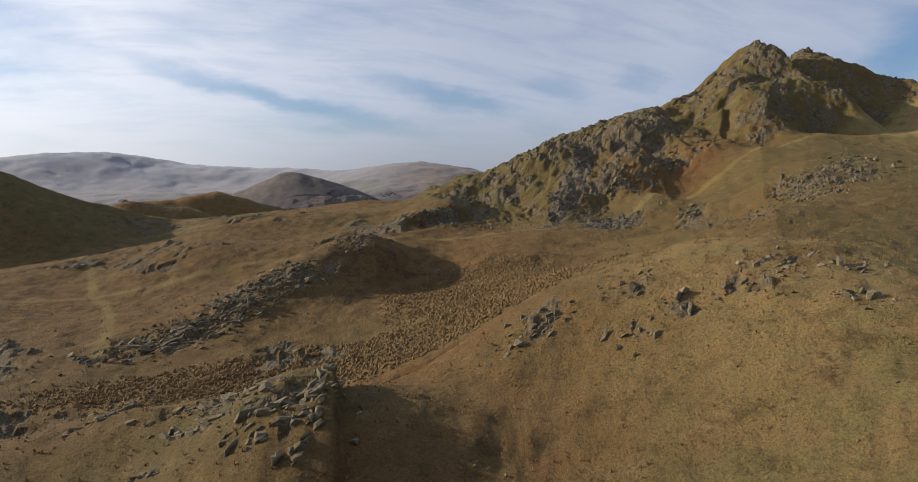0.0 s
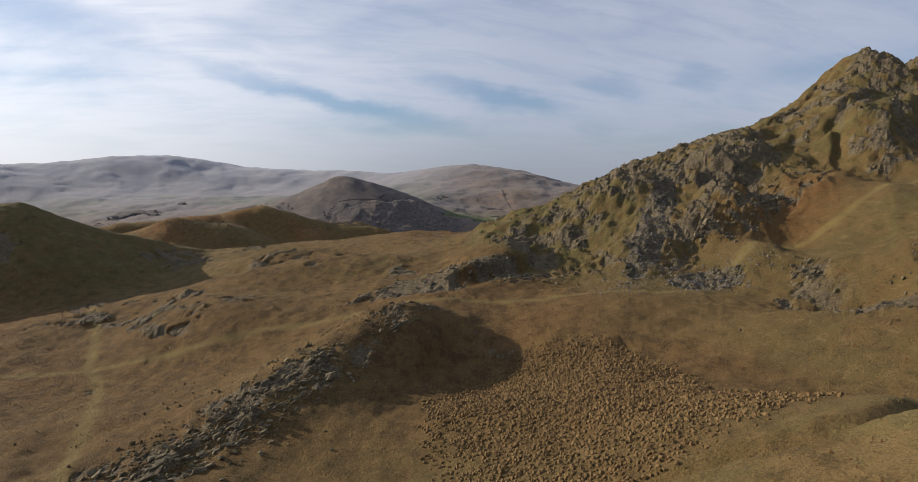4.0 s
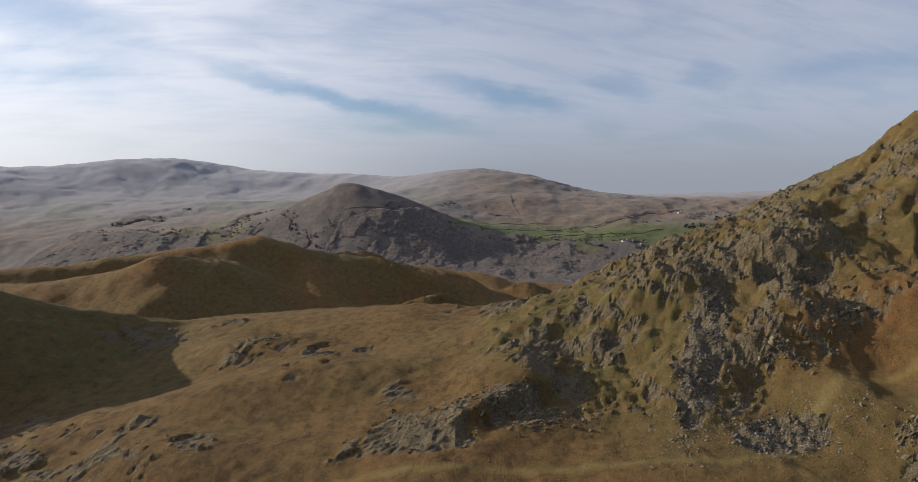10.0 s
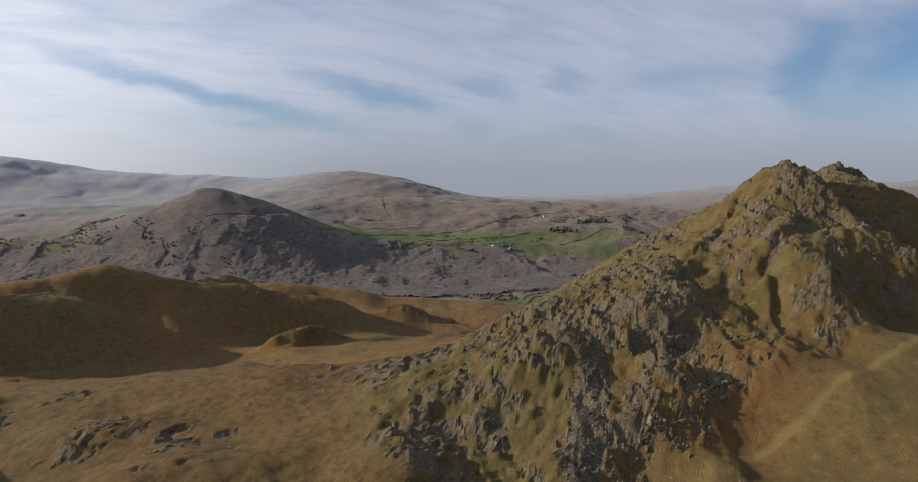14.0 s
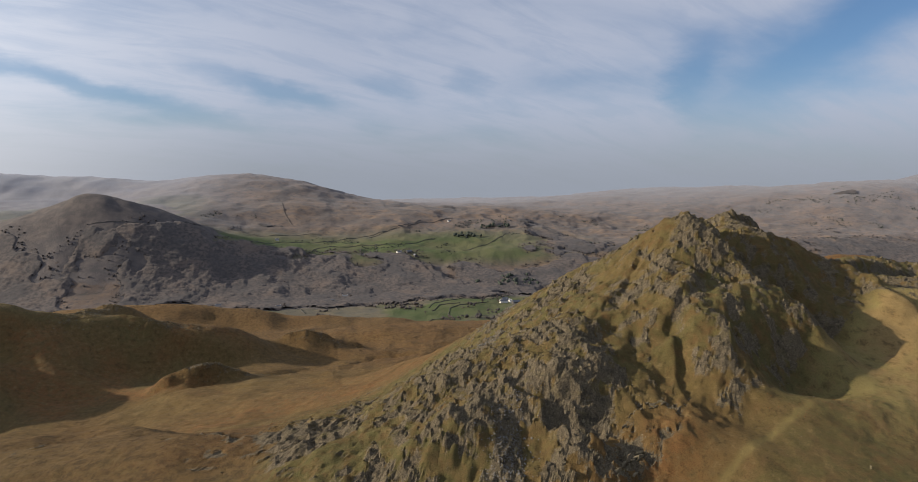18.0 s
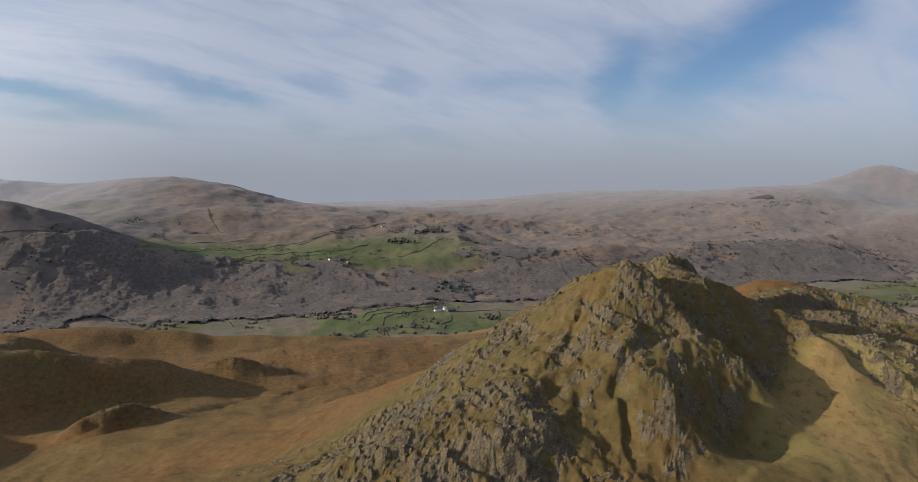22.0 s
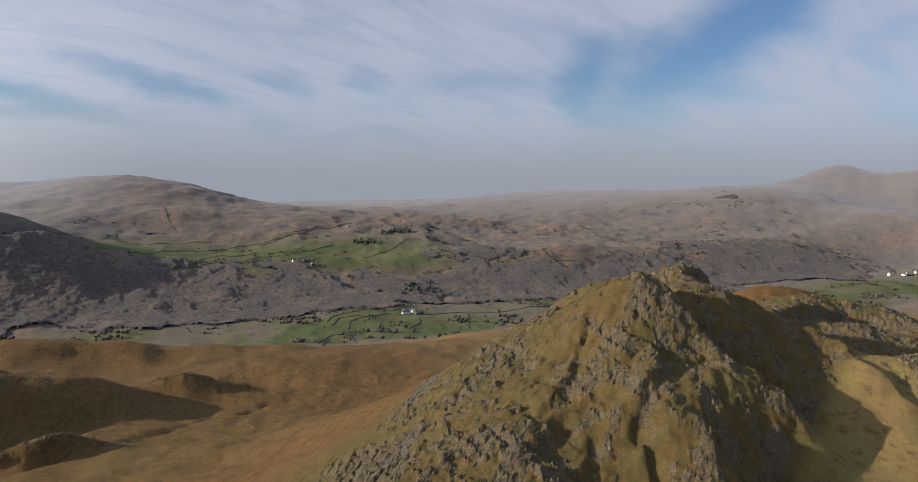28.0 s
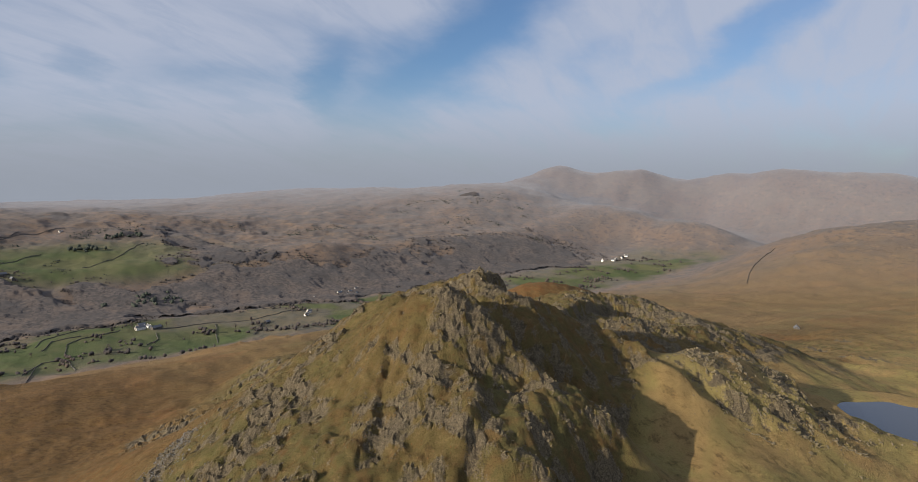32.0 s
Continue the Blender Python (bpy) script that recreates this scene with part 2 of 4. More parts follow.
def ridged(x, y, size, octaves=3, gain=0.5):
    """Sharp-crested noise from about 0 to 1."""
    total, weight, norm = 0, 1.0, 0
    px, py = x / size, y / size
    for k in range(octaves):
        n = 1 - np.abs(lump(px + 5.7 * k, py + 3.1 * k))
        total, norm = total + weight * n * n, norm + weight
        px, py = 2.1 * (0.8 * px - 0.6 * py), 2.1 * (0.6 * px + 0.8 * py)
        weight *= gain
    return total / norm


def ease(a, b, v):
    s = np.clip((v - a) / (b - a), 0, 1)
    return s * s * (3 - 2 * s)


def dome(x, y, cx, cy, ra, rb, turn):
    """A bell of height 1, ra long along turn degrees from the x axis and rb across."""
    c, s = math.cos(radians(turn)), math.sin(radians(turn))
    u, v = ((x - cx) * c + (y - cy) * s) / ra, (-(x - cx) * s + (y - cy) * c) / rb
    return np.exp(-(u * u + v * v))


def blend_max(a, b, k):
    """The higher of two surfaces, with the seam rounded over k metres."""
    return 0.5 * (a + b + np.sqrt((a - b) ** 2 + k * k))


# centre x, centre y, height, length, breadth, turn
LARGE_KNOLLS = [
    (328, 234, 28.2, 68, 58, 0),
    (41, 94, 25, 39, 67, 20),
    (238, 302, 52, 57, 56, -20),
    (371, 481, 82, 106, 53, -20),
    (-40, 329, 33, 114, 72, 0),
    (-178, 995, 33, 272, 41, 0),
]
NEAR_KNOLLS = [
    (-10, 63, 7.8, 16.1, 14, 60),
    (-39, 71, 6.9, 26.5, 14.2, 20),
    (-32, 186, 7, 17.5, 13.9, 40),
    (-43, 161, 6.3, 16.8, 13, 50),
    (-7.2, 231, 3.4, 20.2, 9.2, 0),
    (76, 215, 4.3, 12, 8, 30),
    (74, 215, 10.7, 45, 33, 0),
    (-88, 216, 9.5, 53, 19.2, 0),
    (-41, 195, 8.6, 60, 81, 0),
    (16.2, 231, 18.2, 79, 34, 0),
    (-36, 188, 4.3, 37, 40, 0),
]
FAR_KNOLLS = [
    (-72, 263, 15.7, 66, 25.4, 20),
    (-101, 307, 6.3, 21.5, 14.7, 0),
    (-64, 587, 13.5, 32, 14.3, 10),
    (6, 736, 9, 40, 15.3, 0),
    (294, 301, 18.4, 51, 29.1, -30),
    (-120, 377, 15, 84, 52, 0),
    (-42, 731, 10.2, 73, 42, 0),
    (-118, 599, 1.9, 70, 40, 0),
    (122, 836, 6.6, 121, 61, 0),
    (479, 316, 3.5, 158, 85, 0),
    (871, 477, 11.8, 231, 108, 20),
    (-60, 640, 5.2, 60, 25.3, 10),
    (-130, 535, -7.5, 118, 49, 0),
]
KNOLLS = LARGE_KNOLLS + NEAR_KNOLLS + FAR_KNOLLS
FELLS = [
    (-555, 2253, 153, 347, 235, -20),
    (-586, 2241, 23, 78, 68, -20),
    (-225, 3558, 147, 506, 496, 0),
    (-2102, 3824, 213, 678, 523, 20),
    (-1084, 3904, 133, 594, 408, 0),
    (1504, 2805, -36, 664, 401, 0),
    (2429, 872, 136, 419, 308, 10),
    (2714, 538, 134, 479, 261, 0),
    (1022, 376, 15.6, 1097, 466, 0),
    (2893, 2673, 109, 611, 574, 30),
    (3070, 1760, 165, 430, 270, -85),
    (3616, 2805, 191, 328, 294, 0),
    (3820, 2379, 252, 367, 266, 0),
    (4177, 1745, 397, 513, 488, 0),
    (4284, 1030, 342, 505, 512, 0),
    (2666, 3808, 112, 1242, 1097, 0),
    (-2926, 3125, 150, 640, 689, 0),
]
WEST_SHOULDERS = [
    (48, 230, -12.1, 38, 22.9, 0),
    (82, 262, 0, 20, 20.1, 0),
    (112, 282, -5.8, 19.1, 22.5, 0),
    (132, 298, 6.7, 20.5, 16.1, 0),
    (55, 317, 8.2, 34, 14.7, 0),
    (120, 343, -6.3, 15.4, 28.4, 0),
    (145, 385, 7, 41, 17.5, 0),
    (184, 297, -9, 22.7, 23, 0),
    (204, 318, -8.8, 16.7, 16.8, 0),
    (262, 369, 1.6, 20.2, 20.2, 0),
]
EAST_SHOULDERS = [
    (335, 386, -17.8, 21.6, 23.4, 0),
    (53, 284, -4.5, 20.1, 22.1, 0),
    (159, 277, -22.7, 26.5, 16.6, 0),
    (101, 304, -3.4, 18.4, 23.2, 0),
    (158, 307, 2.3, 33, 6.9, -72),
    (168, 349, -4.3, 9.2, 8.2, 60),
    (252, 337, -5.9, 38, 13.6, -32),
    (181, 312, -5.3, 30, 8.3, -59),
    (228, 308, 6, 26.8, 11, -58),
    (170, 296, 7, 22, 9, -72),
    (150, 312, -3, 16, 10, 0),
    (184, 318, 4, 12, 7, -40),
    (150, 289, 6, 17, 9, 0),
]
SHOULDERS = WEST_SHOULDERS + EAST_SHOULDERS


# round swells and dips of the ground: centre x, centre y, height, radius
MOOR_SWELLS = [
    (20, 180, 6.4, 38), (20, 250, -6.8, 18), (-30, 360, 6.6, 56), (-50, 280, -5.1, 18), (-60, 150, 3.3, 26), (-10, 290, 4.5, 18),
    (-100, 320, -4.7, 12), (10, 90, 4.0, 12), (-70, 390, 7.2, 18), (-10, 250, 6.4, 12), (-120, 210, -4.5, 18), (-50, 220, -2.6, 26),
    (10, 330, -5.6, 12), (-90, 270, -2.0, 12), (-20, 130, -1.9, 12), (10, 270, -2.4, 12), (10, 220, -1.6, 12),
]
GULLY_SWELLS = [
    (40, 280, 5.3, 12), (40, 230, 3.2, 12), (40, 260, -3.3, 12), (60, 270, -4.6, 12), (70, 290, 5.0, 12), (70, 230, 7.5, 12),
    (70, 260, 7.0, 12), (70, 280, 3.7, 12), (80, 190, -11.8, 18), (80, 270, -5.0, 12), (80, 240, -4.5, 12), (90, 290, 4.7, 12),
    (90, 380, 1.9, 26), (90, 310, 2.1, 12), (100, 220, -5.5, 12),
]
SUMMIT_SWELLS = [
    (100, 260, 5.2, 12), (110, 350, -2.3, 12), (120, 260, -3.5, 12), (130, 280, 7.2, 12), (140, 380, -2.8, 12), (140, 290, -5.4, 12),
    (150, 310, -8.7, 18), (150, 300, 4.4, 12), (160, 270, 2.7, 26), (160, 380, 1.7, 12), (170, 280, 7.3, 12), (170, 310, -5.4, 12),
    (180, 360, -2.0, 12), (200, 330, 3.4, 26), (220, 300, 2.2, 12),
]
OUTER_SWELLS = [
    (-70, 570, 8.1, 56), (360, 490, -3.8, 56), (420, 380, -4.1, 26), (-250, 650, -3.5, 56), (-170, 670, -5.4, 26), (-130, 710, 3.7, 56),
    (-50, 640, 4.0, 26), (400, 410, 4.5, 26), (420, 390, -2.4, 26), (370, 380, -1.9, 26), (410, 400, -2.5, 12),
]
SWELLS = MOOR_SWELLS + GULLY_SWELLS + SUMMIT_SWELLS + OUTER_SWELLS


C = [222.044, 0.002, -0.062, 26.263, 45.782, 39.86, 10.227, 109.16, 100.965, -1.027]


def moor(x, y):
    """The broad lie of the land: fell, valley and the moors beyond."""
    # upland that tilts up to the right and down towards the valley
    up = C[0] + C[1] * x + C[2] * (y - 150) + C[3] * ease(20, 210, x) * (1 - ease(330, 620, y))
    up = up - C[4] * ease(420, 950, x) - C[5] * ease(950, 1800, x) + C[6] * ease(-60, -160, x)
    edge = 820 + 140 * lump(x / 420 + 3.3, x * 0 + 0.5) + 0.10 * x
    axis = 1690 + 60 * lump(x / 700, x * 0 + 7.5) - 0.02 * x
    floor = 48 + 0.004 * x
    down = ease(0, 1, (y - edge) / (axis - 120 - edge))
    near = up * (1 - down) + floor * down
    far = floor + C[7] * ease(130, 520, y - axis) + C[8] * ease(500, 1250, y - axis) + C[9] * ease(1100, 2700, y - axis)
    return np.where(y < axis, near, far)


def broad(x, y):
    wide = np.hypot(x, y)
    z = moor(x, y) + ease(1000, 2600, wide) * 14 * fractal(x, y, 420, 5, 0.5)
    for cx, cy, h, ra, rb, turn in FELLS:
        z = z + h * dome(x, y, cx, cy, ra, rb, turn)
    for cx, cy, h, ra, rb, turn in KNOLLS:
        z = z + h * dome(x, y, cx, cy, ra, rb, turn)
    return z


def cone(x, y, cx, cy, top, slope, flat):
    r = np.hypot(x - cx, y - cy)
    return top - slope * (np.sqrt(r * r + flat * flat) - flat)


def rib(x, y, ax, ay, az, bx, by, bz, slope, flat):
    """A ridge that runs straight from one place to another."""
    t = np.clip(((x - ax) * (bx - ax) + (y - ay) * (by - ay)) / ((bx - ax) ** 2 + (by - ay) ** 2), 0, 1)
    r = np.hypot(x - ax - t * (bx - ax), y - ay - t * (by - ay))
    return az + t * (bz - az) - slope * (np.sqrt(r * r + flat * flat) - flat)


Q = [338.79, 0.68, 339.09, 0.6, 316.64, 288.34, 0.45, 270.37, 1.18, 302.42, 315.99, 0.39, 298.51, 251.12, 0.21, 291.5, 245.04, 0.71, 239, 261.22, 224.44, 0.61]


def pike(x, y):
    """The rocky pike: a twin summit with steep sides, and a shoulder running down to the west."""
    z = cone(x, y, 153, 339, Q[0], Q[1], 6)
    z = blend_max(z, cone(x, y, 185, 356, Q[2], Q[3], 7), 4)
    z = blend_max(z, rib(x, y, 150, 338, Q[4], 61, 295, Q[5], Q[6], 10), 5)
    z = blend_max(z, rib(x, y, 61, 295, Q[5], 36, 246, Q[7], Q[8], 8), 5)
    z = blend_max(z, rib(x, y, 185, 356, Q[9], 335, 400, Q[10], Q[11], 12), 5)
    z = blend_max(z, rib(x, y, 150, 338, Q[12], 60, 375, Q[13], Q[14], 12), 5)
    return z


def height(x, y):
    z = blend_max(broad(x, y), pike(x, y), 6.0)
    # the two dark ridges that stand against the light
    z = blend_max(z, rib(x, y, -275, 225, 271, -206, 294, 270, Q[17], 7), 6.0)
    z = blend_max(z, rib(x, y, -206, 294, 270, -148, 354, Q[16], Q[17], 7), 6.0)
    z = blend_max(z, rib(x, y, -410, 556, Q[18], -245, 662, Q[19], Q[21], 14), 6.0)
    z = blend_max(z, rib(x, y, -245, 662, Q[19], -70, 705, Q[20], Q[21], 12), 6.0)
    z = blend_max(z, rib(x, y, -190, 640, 245, -165, 742, 241, 0.6, 8), 5.0) - 7 * dome(x, y, -118, 640, 45, 70, 0) - 6 * dome(x, y, -190, 590, 40, 30, 0)
    z = blend_max(z, rib(x, y, -420, 510, 236, -285, 565, 255, 0.7, 9), 5.0)
    z = blend_max(z, rib(x, y, -285, 560, 256, -255, 600, 258, 0.62, 9), 5.0)
    z = blend_max(z, rib(x, y, -255, 600, 258, -248, 668, 256, 0.62, 9), 5.0)
    for cx, cy, h, ra, rb, turn in SHOULDERS:
        z = z + h * dome(x, y, cx, cy, ra, rb, turn)
    for cx, cy, h, r in SWELLS:
        z = z + h * dome(x, y, cx, cy, r, r, 0)
    return z


NEAR_OUTCROPS = [  # centre x, centre y, radius along, radius across, turn, strength
    (-16, 62, 7, 5, 55, 0.6), (-30, 70, 6, 3, 30, 0.5), (-40, 77, 5, 3, 30, 0.5),
    (-55, 138, 22, 8, 50, 1.0), (-40, 160, 14, 6, 50, 0.7), (-28, 182, 8, 6, 40, 0.6),
    (11, 84, 5, 4, 20, 0.8), (23, 86, 4, 3, 20, 0.7), (41, 81, 5, 4, 50, 0.8), (47, 77, 4, 3, 20, 0.6),
]
FAR_OUTCROPS = [
    (110, 196, 26, 11, 40, 0.85), (96, 182, 14, 7, 20, 0.7), (80, 255, 10, 5, 30, 0.9), (62, 246, 9, 5, -45, 0.9), (26.5, 77.7, 3, 2.5, 0, 0.8), (33, 78, 3, 2, 20, 0.8), (38, 82, 3, 2, 0, 0.8), (6.4, 81, 3, 2, 0, 0.8), (41.6, 67, 3, 2, 0, 0.7), (36, 75, 4, 3, 30, 0.7), (22, 76, 4, 3, 0, 0.7), (245, 300, 22, 10, 30, 0.8), (280, 285, 20, 9, 40, 0.8), (252, 272, 20, 12, -45, 0.75), (278, 262, 16, 9, -50, 0.75), (232, 280, 10, 6, -45, 0.65),
    (-7, 231, 20, 7, 5, 0.9), (76, 215, 7, 5, 30, 1.0), (-73, 281, 6, 4, 0, 0.8), (-97, 304, 8, 5, 10, 0.7), (-62, 590, 26, 9, 10, 0.7), (-30, 598, 12, 7, 10, 0.7), (8, 738, 26, 9, 0, 0.7), (-105, 690, 30, 9, 10, 0.6), (-262, 585, 40, 14, 70, 0.6), (-172, 700, 40, 14, 75, 0.6),
]
OUTCROPS = NEAR_OUTCROPS + FAR_OUTCROPS


SCREES = [(44, 252, 32, 5, 68), (52, 222, 11, 6, 10), (88, 386, 15, 5, 45), (67, 348, 13, 5, 40)]  # centre, length, breadth, turn


def off_line(x, y, line):
    """Distance from a line of places."""
    best = np.full(np.shape(x), 1e9)
    for (ax, ay), (bx, by) in zip(line, line[1:]):
        t = np.clip(((x - ax) * (bx - ax) + (y - ay) * (by - ay)) / ((bx - ax) ** 2 + (by - ay) ** 2), 0, 1)
        best = np.minimum(best, np.hypot(x - ax - t * (bx - ax), y - ay - t * (by - ay)))
    return best


TRODS = [
    [(-121, 184), (-107, 189), (-85, 196), (-68, 203), (-46, 205), (-29, 207), (-3, 208), (17, 208), (38, 211), (52, 217), (60, 225), (71, 235), (80, 239), (98, 240), (128, 252), (157, 262), (201, 277), (228, 284), (262, 310)],
    [(-138, 238), (-120, 212), (-107, 189), (-97, 178), (-85, 157), (-76, 138), (-69, 123)],
    [(-107, 189), (-150, 176), (-200, 170)],
]
BECK = [(48, 112), (36, 106), (29, 104), (20, 104), (12, 105), (6, 101), (0, 96), (-8, 93)]
BURN = [(-86, 556), (-63, 578), (-5, 629), (23, 660), (42, 656), (68, 690), (107, 696)]
TARN = (322, 236, 24, 38, 0, 280.0)  # centre, half length, half breadth, turn, level


def tarn_edge(x, y):
    """1 at the shore of the tarn, less inside."""
    cx, cy, ra, rb, turn, level = TARN
    c, s = math.cos(radians(turn)), math.sin(radians(turn))
    u, v = ((x - cx) * c + (y - cy) * s) / ra, (-(x - cx) * s + (y - cy) * c) / rb
    return np.hypot(u, v) + 0.12 * lump(x / 9, y / 9)


def above_foot(x, y):
    """Metres beyond the line where the crags of the pike meet the grass."""
    return y - np.interp(x, [0, 40, 60, 100, 157, 200, 260], [240, 224, 238, 252, 274, 298, 312])


def north_toe(x, y):
    """1 on the smooth grassy toe that runs down to the moor behind the pike."""
    return ease(345, 400, y + 0.3 * (60 - x)) * (1 - ease(110, 160, x))


def cover(x, y, base, peak):
    """How much bare rock shows, from 0 to 1."""
    up = ease(1, 12, peak - base) * ease(-2, 6, above_foot(x, y) + 5 * lump(x / 8, y / 8))
    patch, bits = fractal(x, y, 26, 4, 0.6), fractal(x + 11, y - 37, 4.2, 3, 0.7)
    steep = 0.10 * ease(330, 265, peak)
    rock = up * (1 - 0.9 * north_toe(x, y)) * np.clip(0.45 + steep + 0.50 * patch + 0.50 * bits, 0, 1)
    for cx, cy, ra, rb, turn, s in OUTCROPS:
        d = dome(x, y, cx, cy, ra, rb, turn)
        rock = np.maximum(rock, s * np.clip(0.85 * d + 0.25 * patch + 0.55 * bits - 0.08, 0, 1) * ease(0.05, 0.3, d))
    # knolls far and wide carry a little rock
    rough = ease(0.45, 0.95, fractal(x + 300, y - 90, 34, 4, 0.55) + 0.35 * bits) * (1 - ease(380, 430, y)) * (1 - ease(60, 110, x) * (1 - ease(230, 330, y))) * (1 - ease(-14, -8, x) * (1 - ease(100, 130, y)))
    gully = np.max([dome(x, y, *g) for g in SCREES], 0)
    return np.clip(np.maximum(np.maximum(rock, 0.7 * rough), ease(0.25, 0.5, gully)), 0, 1)


def sawtooth(p):
    f = p - np.floor(p)
    return np.where(f < 0.78, f / 0.78, (1 - f) / 0.22)


def scarp(x, y, line, rise, drop, lit, dark):
    """A rib that climbs gently on one side and falls off steeply to the right of the line."""
    total, steep = 0 * x, 0.28 if dark < 20 else 0.17 if dark < 40 else 0.45
    for (ax, ay), (bx, by) in zip(line, line[1:]):
        d = math.hypot(bx - ax, by - ay)
        along, side = ((x - ax) * (bx - ax) + (y - ay) * (by - ay)) / d, ((x - ax) * -(by - ay) + (y - ay) * (bx - ax)) / d
        soft = max(6, 0.5 * dark)
        ends = ease(-soft, soft / 2, along) * ease(d + soft, d - soft / 2, along)
        shape = np.where(side > 0, rise * np.exp(-(side / lit) ** 2), rise - (rise + drop) * ease(0, steep * dark, -side) + drop * ease(steep * dark, dark, -side))
        total = np.where(np.abs(shape * ends) > np.abs(total), shape * ends, total)
    return total


PIKE_RIBS = [  # line with the steep side on its right, rise, drop, gentle width, steep width
    ([(174, 292), (171, 303), (161, 318), (160, 336)], 2.0, 5.5, 10, 24),
    ([(188, 358), (235, 368), (285, 385), (335, 402)], 1.5, 6.0, 12, 36),
    ([(222, 284), (219, 304), (221, 329)], 2.0, 1.5, 8, 14),
    ([(113, 298), (126, 304), (138, 313)], 1.5, 2.2, 6, 13),
]
FLANK_RIBS = [
    ([(69, 264), (62, 278), (55, 292)], 1.2, 3.2, 8, 14),
    ([(104, 318), (117, 332), (131, 345)], 1.2, 1.2, 6, 12), ([(84, 300), (98, 310)], 1.2, 1.2, 6, 12), ([(108, 276), (114, 290)], 1.2, 2.2, 5, 10),
]
MOOR_RIBS = [
    ([(-420, 540), (-252, 654)], 1.5, 8.0, 30, 80), ([(-262, 650), (-75, 690)], 1.5, 6.0, 30, 80), ([(-95, 573), (-45, 590)], 5.0, 0.5, 12, 26), ([(-15, 735), (60, 748)], 5.0, 0.5, 12, 26), ([(-150, 690), (-60, 668)], 4.0, 0.5, 12, 30),
]
KNOLL_RIBS = [
    ([(-18, 226), (0, 238), (8, 246)], 1.5, 2.6, 8, 13), ([(268, 268), (300, 290)], 1.5, 2.5, 8, 14), ([(250, 300), (262, 318)], 1.5, 2.5, 8, 14),
    ([(257, 266), (250, 278)], 1.5, 1.8, 6, 10), ([(265, 260), (258, 273)], 1.6, 2.0, 6, 10), ([(240, 268), (234, 282)], 1.4, 1.5, 6, 10), ([(286, 254), (274, 277)], 1.8, 2.4, 7, 12), ([(260, 250), (252, 260)], 1.3, 1.5, 5, 9),
]
RIBS = PIKE_RIBS + FLANK_RIBS + MOOR_RIBS + KNOLL_RIBS


